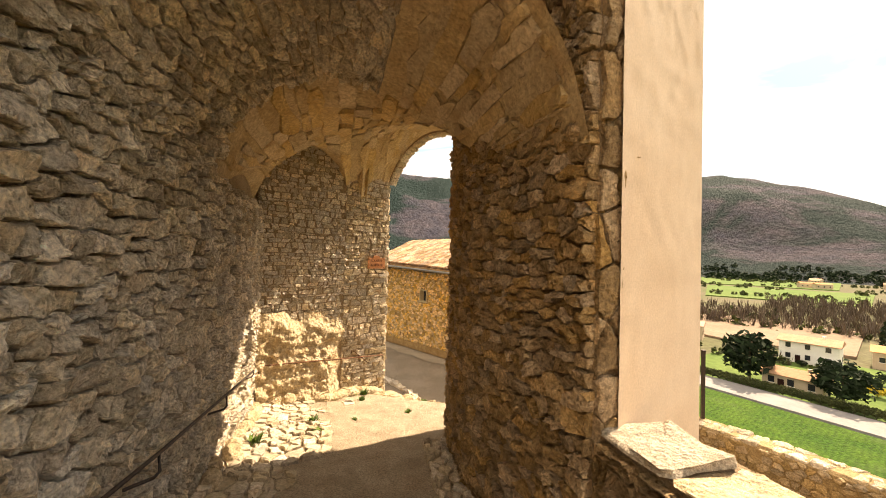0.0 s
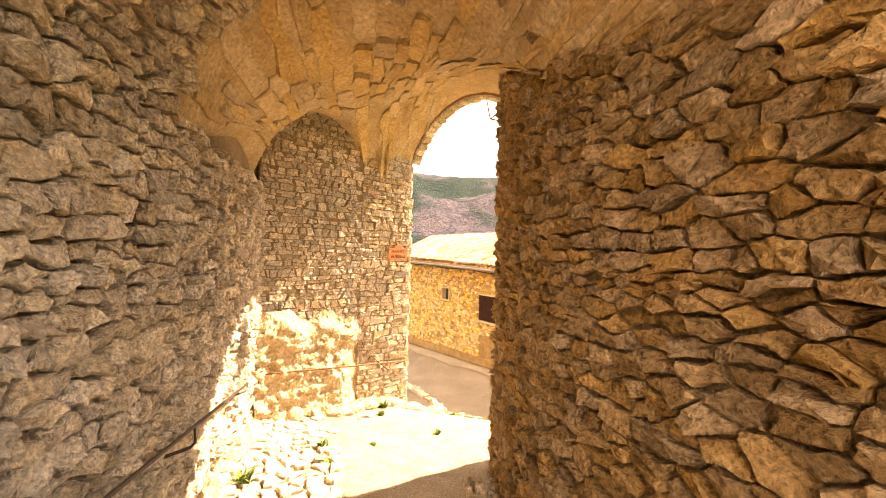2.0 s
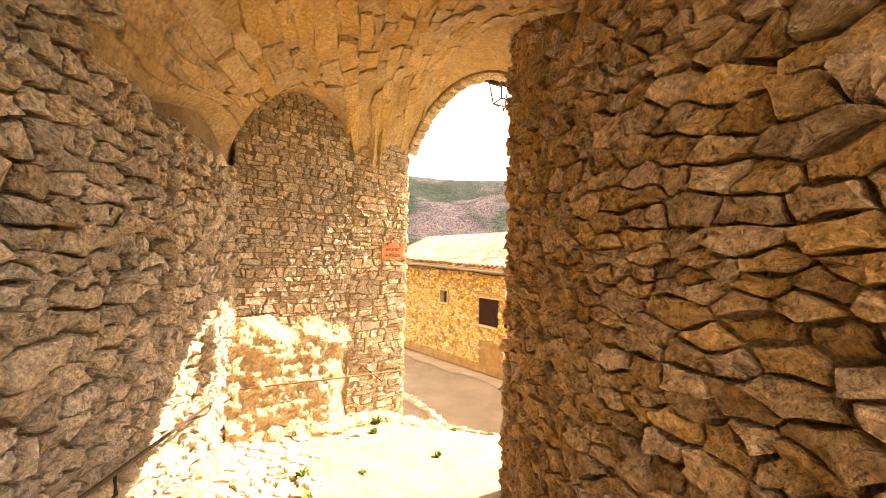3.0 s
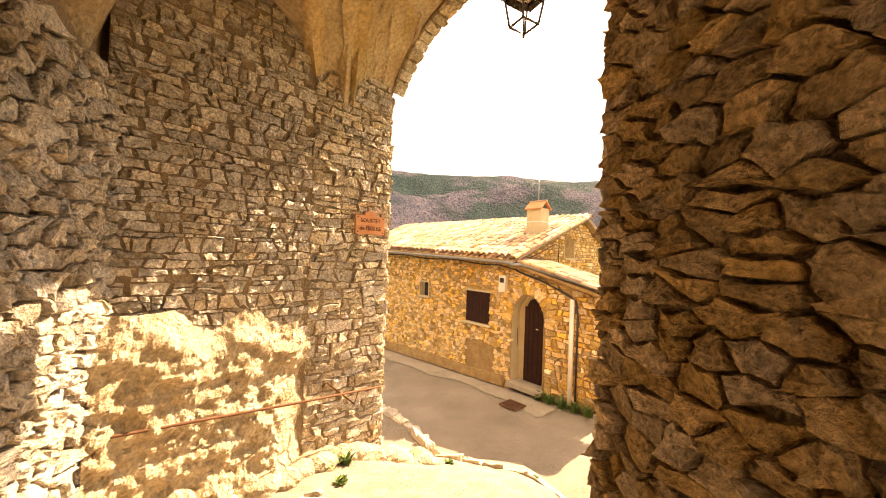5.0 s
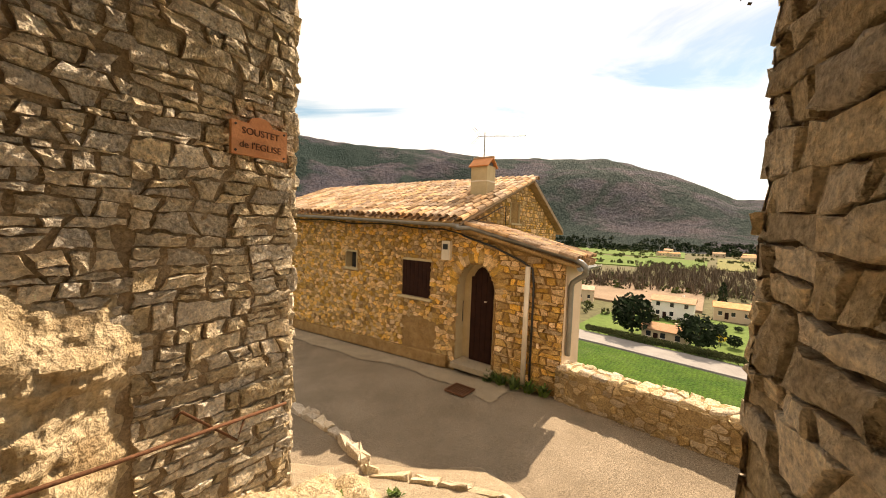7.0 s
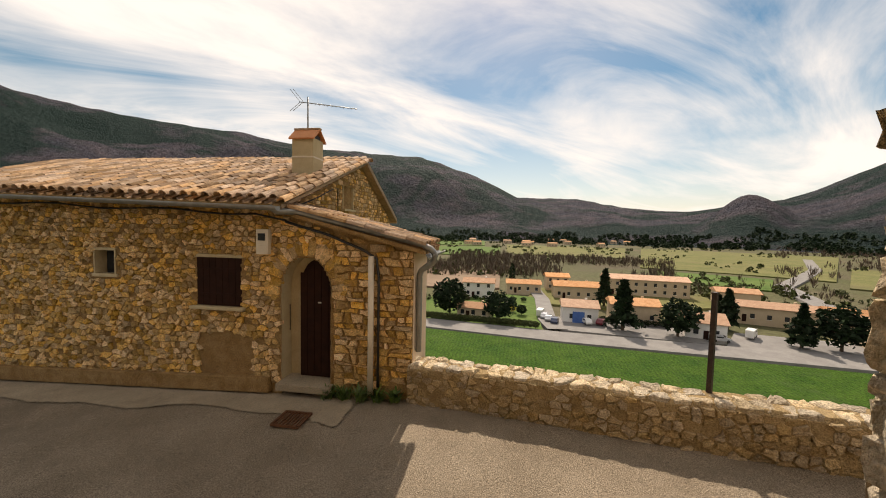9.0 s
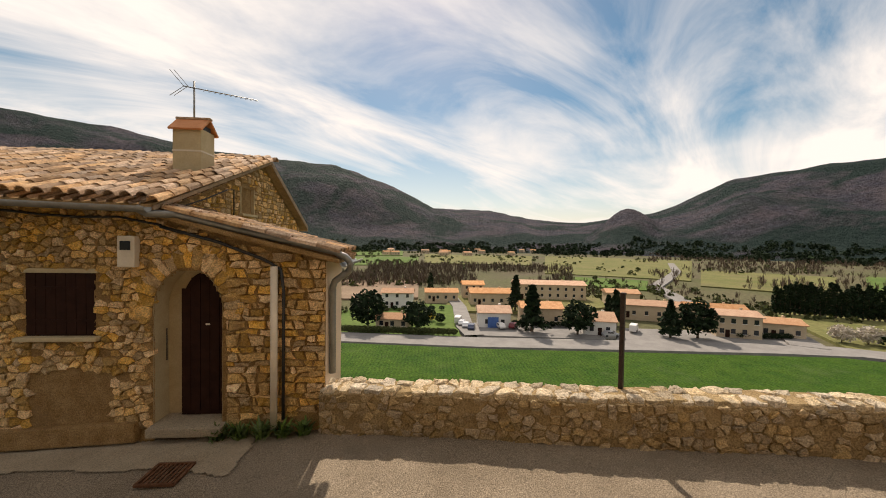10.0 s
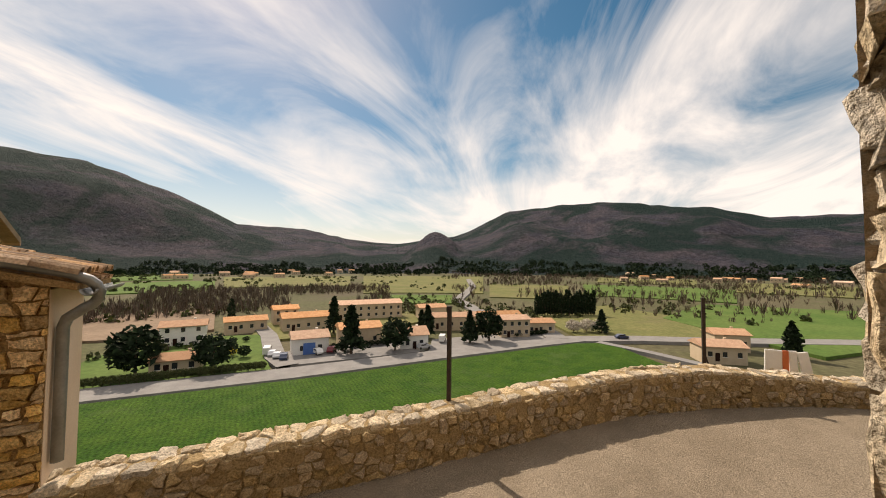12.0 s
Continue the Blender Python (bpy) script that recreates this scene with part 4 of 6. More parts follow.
# body behind the facade, gable, annex side
bm = bmesh.new()
prof = [(0.36, 1.62), (3.45, 2.86), (6.0, 1.62), (6.0, -2.4), (0.36, -2.4)]
a_ = [bm.verts.new(H(1.6, o, z)) for o, z in prof]
b_ = [bm.verts.new(H(8.4, o, z)) for o, z in prof]
bm.faces.new(a_)
bm.faces.new(b_[::-1])
for i in range(5):
    bm.faces.new((a_[i], a_[(i + 1) % 5], b_[(i + 1) % 5], b_[i]))
hpart("body", bm, MORTAR_HOUSE)
hpart("left_return", box_bm(hpose(8.43, 0.3, -0.3), (0.06, 0.62, 4.0)), MORTAR_HOUSE)


def gable_surface(u, v):
    return H(1.56, u, v), Vector((-HD.x, -HD.y, 0))


def in_gable(u, v):
    return v < (1.62 + 0.385 * u if u < 3.45 else 2.95 - 0.525 * (u - 3.45)) - 0.06


gw = sheet("gable_wall", gable_surface, 0.0, 6.0, 0.9, 3.0, 0.05, MORTAR_HOUSE, None, 0.008, keep=lambda u, v: in_gable(u, v) and not (2.37 < u < 2.94 and 1.71 < v < 2.24), flip=False)
adopt(gw)
rubble(gw, gable_surface, 0.0, 6.0, 1.0, 2.95, STONE_HOUSE, course=(0.07, 0.13), length=(0.1, 0.24), depth=0.02, gap=0.01, seed=63, flat=1.3,
       keep=lambda u, v: in_gable(u, v + 0.06) and not (2.3 < u < 3.0 and 1.65 < v < 2.3), near=lambda u, v: True, limit=60, angular=0.84)
gwin = hpart("window", box_bm(hpose(1.72, 2.655, 1.975), (0.02, 0.6, 0.56)), GLASS_DARK, "small recessed gable window")
hpart("sill", box_bm(hpose(1.54, 2.655, 1.69), (0.12, 0.66, 0.05), 0.006), REVEAL, "", gwin)
for off in (2.36, 2.95):
    hpart("jamb", box_bm(hpose(1.63, off, 1.975), (0.18, 0.03, 0.56), 0.004), REVEAL, "", gwin)
hpart("shutter_leaf", box_bm(hpose(1.65, 2.66, 1.975), (0.02, 0.5, 0.5), 0.004), WOOD, "", gwin)
# annex: side wall and inner block
hpart("annex_side", box_bm(hpose(-0.705, 0.53, -0.7), (0.04, 1.04, 3.2), 0.01), PLASTER, "plastered end wall of the annex")
bm = bmesh.new()
prof = [(1.5, 1.40), (-0.68, 0.87), (-0.68, -2.4), (1.5, -2.4)]
for (o0, o1) in ((0.34, 1.04),):
    f = [bm.verts.new(H(s, o0, z)) for s, z in prof]
    b = [bm.verts.new(H(s, o1, z)) for s, z in prof]
    bm.faces.new(f)
    bm.faces.new(b[::-1])
    for i in range(4):
        bm.faces.new((f[i], f[(i + 1) % 4], b[(i + 1) % 4], b[i]))
hpart("annex_body", bm, MORTAR_HOUSE)

# ---------------------------------------------------------------- roofs of canal tiles


def tile_mesh(length=0.40, r0=0.078, r1=0.062, sides=5, thick=0.014, hollow=False):
    """A half-round tile that lies along x, wide end at x = 0; hollow side down, or up for a channel."""
    verts, faces = [], []
    for x, r in ((0.0, r0), (length, r1)):
        for ring in (0, 1):
            for k in range(sides + 1):
                t = math.pi * k / sides
                rr = r - ring * thick
                verts.append((x, rr * math.cos(t), rr * math.sin(t) * (-0.7 if hollow else 1.0)))
    n = sides + 1
    for k in range(sides):
        faces += [(k, k + 1, 2 * n + k + 1, 2 * n + k), (n + k + 1, n + k, 3 * n + k, 3 * n + k + 1), (k + 1, k, n + k, n + k + 1)]
    return mesh_of("tile", verts, faces, TILE, smooth=False)


COVER = tile_mesh()
CHANNEL = tile_mesh(0.42, 0.08, 0.08, 4, 0.012, True)


def tile_roof(roof, s_across, place, columns, rows, step, skip=None, near=None, limit=300, seed=0):
    """Rows of tiles up a slope. place(c, r) gives the matrix of a cover; columns and rows are counts."""
    rng = random.Random(seed)
    made, verts, faces = 0, [], []
    for c in range(columns):
        for r in range(rows):
            if skip and skip(c, r):
                continue
            for me, dx, dz in ((COVER, 0.0, 0.085), (CHANNEL, s_across / 2, 0.035)):
                m = place(c, r, dx) @ pose(rng.uniform(-0.012, 0.012), rng.uniform(-0.008, 0.008), dz + rng.uniform(-0.004, 0.006), rng.uniform(-3, 3), rng.uniform(-1.5, 1.5), rng.uniform(-2.5, 2.5))
                if me is COVER and made < limit and near(c, r):
                    ob = new("roof_tile", me)
                    ob.matrix_world = m
                    ob.parent = roof
                    ob.matrix_parent_inverse = undo(roof)
                    made += 1
                else:
                    k = len(verts)
                    verts += [m @ v.co for v in me.vertices]
                    faces += [tuple(i + k for i in p.vertices) for p in me.polygons]
    rest = adopt(put("roof_tiles", verts, faces, TILE), roof)
    tagged(rest, kind="stuff")


PITCH = math.atan2(1.36, 3.8)


def main_slope(s, t):
    """A point t metres up the front slope from the eave."""
    return H(s, -0.34 + t * math.cos(PITCH), eave_z(s) + 0.05 + t * math.sin(PITCH) - 0.028 * (s - 1.5) * min(1, t / 4.0))


def slab(name, corners, thick, mat, label=""):
    bm = bmesh.new()
    top = [bm.verts.new(c) for c in corners]
    low = [bm.verts.new(Vector(c) - Vector((0, 0, thick))) for c in corners]
    bm.faces.new(top)
    bm.faces.new(low[::-1])
    n = len(top)
    for i in range(n):
        bm.faces.new((top[i], top[(i + 1) % n], low[(i + 1) % n], low[i]))
    return hpart(name, bm, mat, label)


roof = slab("roof", [main_slope(1.38, 0), main_slope(8.9, 0), main_slope(11.2, 4.02), main_slope(1.38, 4.02)], 0.07, MORTAR_HOUSE, "front slope of faded canal tiles")
back = slab("back_slope", [main_slope(1.38, 4.02), main_slope(11.2, 4.02), H(11.2, 6.3, 1.55), H(1.38, 6.3, 1.55)], 0.1, TILE)


def main_place(c, r, dx):
    p = main_slope(1.46 + 0.2 * c + dx, 0.02 + 0.335 * r)
    up = (main_slope(2, 1) - main_slope(2, 0)).normalized()
    side = Vector((-HD.x, -HD.y, 0))
    zz = up.cross(side).normalized()
    if zz.z < 0:
        zz, side = -zz, -side
    return Matrix(((up.x, side.x, zz.x, p.x), (up.y, side.y, zz.y, p.y), (up.z, side.z, zz.z, p.z), (0, 0, 0, 1)))


tile_roof(roof, 0.2, main_place, 49, 12, 0.335, skip=lambda c, r: 1.46 + 0.2 * c > 8.9 + 0.57 * 0.335 * r or (r in (5, 6) and 2 <= c <= 4),
          near=lambda c, r: c < 26, limit=300, seed=3)
# ridge tiles
for k in range(26):
    ob = new("ridge_tile", COVER)
    p = main_slope(1.25 + 0.37 * k, 4.02)
    ob.matrix_world = Matrix.Translation(p + Vector((0, 0, 0.02))) @ Matrix(((HD.x, HN.x, 0, 0), (HD.y, HN.y, 0, 0), (0, 0, 1, 0), (0, 0, 0, 1))) @ pose(0, 0, 0, 0, 0, 0) @ Matrix.Diagonal((1, 1.3, 1.1, 1))
    adopt(ob, roof)
# verge tiles along both rakes of the gable, and the corbelled course under them
for k in range(12):
    ob = new("verge_tile", COVER)
    p = main_slope(1.27, 0.02 + 0.335 * k)
    ob.matrix_world = Matrix.Translation(Vector((0, 0, 0.035))) @ main_place(0, k, -0.1)
    adopt(ob, roof)
for k in range(34):
    t = k / 33
    for off, z in ((-0.2 + 3.65 * t, 1.60 + 1.34 * t), (3.45 + 2.6 * t, 2.93 - 1.3 * t)):
        if k < 24 or off > 3.45:
            ob = new("corbel_tile", CHANNEL)
            ob.matrix_world = hpose(1.38, off, z, 0, 0, 0) @ Matrix.Diagonal((0.5, 0.55, 0.7, 1))
            adopt(ob, roof)
slab("verge_board", [H(1.36, -0.3, 1.62), H(1.58, -0.3, 1.62), H(1.58, 3.45, 3.0), H(1.36, 3.45, 3.0)], 0.06, WOOD)
slab("verge_board", [H(1.36, 3.45, 3.0), H(1.58, 3.45, 3.0), H(1.58, 6.2, 1.62), H(1.36, 6.2, 1.62)], 0.12, WOOD)


# gutter along the eave: an open half round
def half_gutter(name, a, b, radius, mat, sides=7):
    a, b = Vector(a), Vector(b)
    d = (b - a).normalized()
    side = Vector((d.y, -d.x, 0)).normalized()
    verts, faces = [], []
    for p in (a, b):
        for rr in (radius, radius - 0.006):
            for k in range(sides + 1):
                t = math.pi + math.pi * k / sides
                verts.append(p + side * rr * math.cos(t) + Vector((0, 0, rr * math.sin(t))))
    n = sides + 1
    for k in range(sides):
        faces += [(k, k + 1, 2 * n + k + 1, 2 * n + k), (n + k + 1, n + k, 3 * n + k, 3 * n + k + 1), (k, n + k, n + k + 1, k + 1), (2 * n + k, 2 * n + k + 1, 3 * n + k + 1, 3 * n + k)]
    faces += [(0, 2 * n, 3 * n, n), (sides, n + sides, 3 * n + sides, 2 * n + sides)]
    return adopt(put(name, verts, faces, mat, None, "", smooth=True))


half_gutter("gutter", H(1.35, -0.42, eave_z(1.35) + 0.02), H(8.9, -0.42, eave_z(8.9) + 0.02), 0.075, ZINC)
slab("eave_board", [H(1.4, -0.32, eave_z(1.4) + 0.02), H(8.8, -0.32, eave_z(8.8) + 0.02), H(8.8, 0.02, eave_z(8.8) + 0.02), H(1.4, 0.02, eave_z(1.4) + 0.02)], 0.06, WOOD)

# annex roof
LP = math.atan(0.245)


def annex_slope(off, t):
    s = -0.93 + t * math.cos(LP)
    return H(s, off, lean_z(s) + 0.06)


annex_roof = slab("annex_roof", [annex_slope(-0.16, 0), annex_slope(1.16, 0), annex_slope(1.16, 2.47), annex_slope(-0.16, 2.47)], 0.06, MORTAR_HOUSE, "lean-to slope of canal tiles")


def annex_place(c, r, dx):
    p = annex_slope(-0.1 + 0.2 * c + dx, 0.02 + 0.335 * r)
    up = (annex_slope(0, 1) - annex_slope(0, 0)).normalized()
    side = Vector((HN.x, HN.y, 0))
    zz = up.cross(side).normalized()
    if zz.z < 0:
        zz, side = -zz, -side
    return Matrix(((up.x, side.x, zz.x, p.x), (up.y, side.y, zz.y, p.y), (up.z, side.z, zz.z, p.z), (0, 0, 0, 1)))


tile_roof(annex_roof, 0.2, annex_place, 7, 8, 0.335, near=lambda c, r: True, limit=80, seed=4)
slab("flashing", [H(1.44, -0.05, 1.62), H(1.44, 0.9, 1.62), H(1.05, 0.9, 1.5), H(1.05, -0.05, 1.5)], 0.02, TERRACOTTA)
# drain pipe over the annex roof, elbow and downpipe
run = [H(1.5, -0.4, 1.58), H(1.45, -0.3, 1.52), H(1.2, -0.12, 1.52), H(0.4, -0.08, 1.33), H(-0.4, -0.05, 1.15), H(-0.86, -0.05, 1.04)]
elbow = [H(-0.86 - 0.2 * math.sin(t), -0.06 + 0.06 * (1 - math.cos(t)), 0.86 + 0.16 * math.cos(t)) for t in (0.3, 0.7, 1.1, 1.5, 1.9, 2.3, 2.7)]
elbow += [H(-0.82, 0.1, 0.62), H(-0.785, 0.13, 0.53), H(-0.785, 0.14, 0.0), H(-0.785, 0.14, -0.72)]
adopt(tube("downpipe", run + elbow, 0.05, ZINC, None, "grey zinc downpipe with a wide elbow"))
half_gutter("annex_gutter", H(-1.0, -0.15, 0.90), H(-1.0, 1.16, 0.90), 0.06, ZINC)
adopt(tube("cream_pipe", [H(-0.04, -0.07, -1.42), H(-0.04, -0.07, 0.84)], 0.05, PVC, None, "cream plastic pipe"))
adopt(tube("hose", [H(-0.16, -0.05, -1.3), H(-0.16, -0.05, 0.5), H(-0.12, -0.05, 0.8), H(0.1, -0.05, 0.93), H(0.7, -0.05, 1.16), H(1.45, -0.05, 1.36)], 0.022, CABLE))
adopt(tube("cable", [H(8.4, -0.04, 1.58)] + [H(8 - 0.5 * k, -0.04, eave_z(8 - 0.5 * k) - 0.11 - 0.03 * math.sin(k * 1.3)) for k in range(13)] + [H(1.45, -0.04, 1.38)], 0.016, CABLE))
adopt(tube("cable", [H(1.43, 0.2, 1.62), H(1.43, 1.0, 1.86), H(1.43, 1.6, 2.08), H(1.43, 1.85, 2.12), H(1.43, 1.85, 1.5)], 0.012, CABLE))
meter = hpart("meter_box", box_bm(hpose(1.845, -0.055, 1.02), (0.22, 0.11, 0.42), 0.012), PVC, "cream electricity meter box")
hpart("meter_window", box_bm(hpose(1.85, -0.113, 1.1), (0.13, 0.008, 0.12), 0.003), GLASS_DARK, "", meter)
hpart("meter_lid", box_bm(hpose(1.845, -0.113, 0.9), (0.19, 0.006, 0.12), 0.003), PVC, "", meter)

# chimney with a gabled tile cap, and the aerial on it
chimney = hpart("chimney", box_bm(hpose(2.0, 1.62, 2.62), (0.47, 0.42, 0.98), 0.012), REVEAL, "rendered chimney stack under a small tile cap")
hpart("band", box_bm(hpose(2.0, 1.62, 2.72), (0.48, 0.43, 0.03), 0.004), PVC, "", chimney)
hpart("flashing", box_bm(hpose(2.0, 1.55, 2.22, 20), (0.78, 0.66, 0.04), 0.004), TERRACOTTA, "", chimney)
for sgn in (-1, 1):
    hpart("cap_slab", box_bm(hpose(2.0, 1.62 + sgn * 0.13, 3.2, -sgn * 42, 0, 0), (0.56, 0.36, 0.035), 0.006), TERRACOTTA, "", chimney)
hpart("cap_ridge", box_bm(hpose(2.0, 1.62, 3.33), (0.58, 0.1, 0.04), 0.01), TILE, "", chimney)
# Black box under the cap, standing in for the shade in its openings.
hpart("flue", box_bm(hpose(2.0, 1.62, 3.13), (0.44, 0.22, 0.12)), CABLE, "", chimney)
aerial = empty("aerial", *H(2.0, 1.62, 3.33), "thin metal television aerial fixed on the chimney", "aerial")


def apart(name, pts, r):
    ob = tube(name, pts, r, ZINC, None, sides=5)
    ob.parent = aerial
    ob.matrix_parent_inverse = undo(aerial)


apart("mast", [H(2.0, 1.62, 3.1), H(2.0, 1.62, 4.0)], 0.016)
apart("boom", [H(2.12, 1.5, 3.86), H(1.15, 2.2, 3.92)], 0.010)
for k in range(11):
    p, z = H(1.85 - 0.068 * k, 1.70 + 0.049 * k, 3.875 + 0.003 * k), 0.085 - 0.003 * k
    apart("element", [p - Vector((HN.x, HN.y, 0)) * 0.1 * 0.7 - Vector((0, 0, z * 0.5)), p + Vector((HN.x, HN.y, 0)) * 0.1 * 0.7 + Vector((0, 0, z * 0.5))], 0.004)
for sgn in (-1, 1):
    for q in (0.0, 0.07):
        apart("reflector_bar", [H(2.05 + q, 1.53, 3.87), H(2.2 + q, 1.4, 3.87 + sgn * 0.22)], 0.005)

# concrete apron, iron drain grate, plants at the foot of the house
apron = floor_mesh("pavement", -6.5, 2.2, 10.8, 17.5, 0.05, lambda x, y: road_z(x, y) + 0.02,
                   lambda x, y: -0.75 + 0.35 * wobble((x, y, 0), 0.6) < (Vector((x, y)) - HO).dot(HN) < -0.02 and (Vector((x, y)) - HO).dot(HD) > 0.15, CONCRETE, 0.012)
tagged(apron, "cracked stained concrete strip along the house foot", "pavement", kind="structure")
gr = empty("drain_grate", 0.40, 11.55, road_z(0.40, 11.55) + 0.02, "rusty iron drain grate set in the concrete", "drain grate")
gm = frame_of((0, 0), (HD.x, HD.y), 0.02)
for q in (-0.2, 0.2):
    part("frame_bar", box_bm(gm @ pose(q, 0, 0), (0.03, 0.4, 0.03), 0.003), RUST, gr)
    part("frame_bar", box_bm(gm @ pose(0, q * 0.95, 0), (0.42, 0.03, 0.03), 0.003), RUST, gr)
for k in range(7):
    part("bar", box_bm(gm @ pose(-0.15 + 0.05 * k, 0, 0), (0.022, 0.37, 0.02), 0.003), RUST, gr)


def tuft(x, y, z, r, h, count, mat, label, seed, name="plant"):
    rng = random.Random(seed)
    verts, faces = [], []
    for _ in range(count):
        a, lean = rng.uniform(0, 6.28), rng.uniform(0.1, 1.0)
        bx, by = rng.gauss(0, r * 0.3), rng.gauss(0, r * 0.3)
        l, w = h * rng.uniform(0.5, 1.1), 0.006 + 0.02 * rng.random()
        d = Vector((math.cos(a) * lean, math.sin(a) * lean, 1)).normalized()
        side = Vector((-math.sin(a), math.cos(a), 0)) * w
        p0 = Vector((bx, by, 0))
        p1, p2 = p0 + d * l * 0.55, p0 + d * l + Vector((math.cos(a), math.sin(a), -0.4)) * l * 0.2
        k = len(verts)
        verts += [p0 - side * 0.4, p0 + side * 0.4, p1 + side, p2, p1 - side]
        faces += [(k, k + 1, k + 2, k + 4), (k + 4, k + 2, k + 3)]
    ob = put(name, verts, faces, mat)
    ob.location = (x, y, z)
    return tagged(ob, label, "plant", "weeds in the joints")


p = H(0.2, -0.12, 0)
for k in range(5):
    q = H(-0.45 + 0.28 * k, -0.1, 0)
    tuft(q.x, q.y, road_z(q.x, q.y), 0.14, 0.3, 70, LEAF, "dark green weeds at the house foot", 70 + k)
for k, (x, y, r, h) in enumerate(((-1.75, 7.15, 0.12, 0.16), (-1.6, 7.35, 0.1, 0.14), (-1.45, 6.9, 0.07, 0.08), (-1.05, 8.0, 0.07, 0.09), (-0.55, 8.2, 0.07, 0.07), (-1.5, 5.3, 0.08, 0.1),
                                  (-1.2, 4.9, 0.07, 0.06), (-1.65, 4.3, 0.08, 0.13), (-0.4, 6.4, 0.06, 0.06), (-1.0, 5.6, 0.06, 0.05), (0.5, 8.0, 0.06, 0.06))):
    tuft(x, y, ground_z(x, y), r, h, 60, LEAF, "small green weeds growing between the floor stones", 90 + k)
tuft(0.88, 6.24, 1.66, 0.03, 0.06, 50, DRY, "dry grass tuft rooted in the pier", 120)


def shrub(x, y, z, r, count, mat, label, seed):
    """A small bush of twigs with many little leaves."""
    rng = random.Random(seed)
    base = empty("shrub", x, y, z, label, "shrub")
    verts, faces = [], []
    tips = []
    for k in range(16):
        d = Vector((rng.gauss(0, 1), rng.gauss(0, 1), rng.gauss(0.2, 0.8))).normalized() * r * rng.uniform(0.6, 1.1)
        tube("twig", [(0, 0, 0), d * 0.5 + Vector((0, 0, 0.02)), d], 0.004, BARK_TWIG, base, sides=4)
        tips.append(d)
    for _ in range(count):
        d = rng.choice(tips)
        c = d * rng.uniform(0.45, 1.05) + Vector((rng.gauss(0, 1), rng.gauss(0, 1), rng.gauss(0, 1))) * r * 0.12
        a = Vector((rng.gauss(0, 1), rng.gauss(0, 1), rng.gauss(0, 1))).normalized() * rng.uniform(0.009, 0.02)
        b = a.cross(Vector((rng.gauss(0, 1), rng.gauss(0, 1), rng.gauss(0, 1)))).normalized() * a.length * 0.5
        k = len(verts)
        verts += [c - a, c + b, c + a, c - b]
        faces.append((k, k + 1, k + 2, k + 3))
    put("leaves", verts, faces, mat, base)


BARK_TWIG = material("brown_twigs", (0.10, 0.07, 0.045), (0.14, 0.10, 0.065), 0.9, 10, 60, 0.0)
BUSH = material("dull_leaves", (0.085, 0.075, 0.035), (0.13, 0.10, 0.055), 0.8, 8, 60, 0.0, 0.4)
shrub(0.93, 6.34, 2.5, 0.16, 420, BUSH, "small dull green shrub rooted in the pier", 131)

# ---------------------------------------------------------------- sign, rail, lantern
sign_m = frame_of(EN_A + EN_D * 2.28 + EN_N * 0.075, (EN_D.x, EN_D.y), 2.05)
sign = empty("street_sign", *(sign_m.translation), "small terracotta name plaque screwed to the wall", "sign")
bm = bmesh.new()
outline = [(-0.2, -0.125), (0.2, -0.125), (0.2, 0.10), (0.085, 0.10)] + [(0.085 * math.cos(t), 0.10 + 0.055 * math.sin(t)) for t in [math.pi * i / 10 for i in range(1, 10)]] + [(-0.085, 0.10), (-0.2, 0.10)]
f = [bm.verts.new((x, -0.012, z)) for x, z in outline]
b = [bm.verts.new((x, 0.02, z)) for x, z in outline]
bm.faces.new(f)
bm.faces.new(b[::-1])
for i in range(len(outline)):
    bm.faces.new((f[i], f[(i + 1) % len(f)], b[(i + 1) % len(f)], b[i]))
SIGN_TURN = sign_m.to_3x3().to_4x4()
bm.transform(SIGN_TURN)
part("plaque", bm, TERRACOTTA, sign)
for text, x, z, size in (("SOUSTET", 0, 0.02, 0.066), ("de l'EGLISE", 0, -0.075, 0.066)):
    cu = bpy.data.curves.new("lettering", "FONT")
    cu.body, cu.size, cu.align_x, cu.extrude = text, size, "CENTER", 0.002
    tmp = bpy.data.objects.new("lettering", cu)
    me = bpy.data.meshes.new_from_object(tmp)
    bpy.data.objects.remove(tmp)
    me.transform(SIGN_TURN @ pose(x, -0.016, z, 90, 0, 0))
    me.materials.append(SIGN_DARK)
    o = new("lettering", me)
    o.parent = sign
for x in (-0.175, 0.175):
    for z in (-0.1, 0.075):
        part("screw", box_bm(SIGN_TURN @ pose(x, -0.015, z, 0, 45, 0), (0.014, 0.008, 0.014), 0.002), IRON, sign)


def left_w(u, w, z):
    p = AX * u + RT * w
    return Vector((p.x, p.y, z))


rail = empty("handrail", *left_w(3.4, 0.35, 0.85), "thin black iron handrail on brackets along the wall", "handrail")


def rpart(name, pts, r, owner, mat):
    ob = tube(name, pts, r, mat, None, sides=7)
    ob.parent = owner
    ob.matrix_parent_inverse = undo(owner)


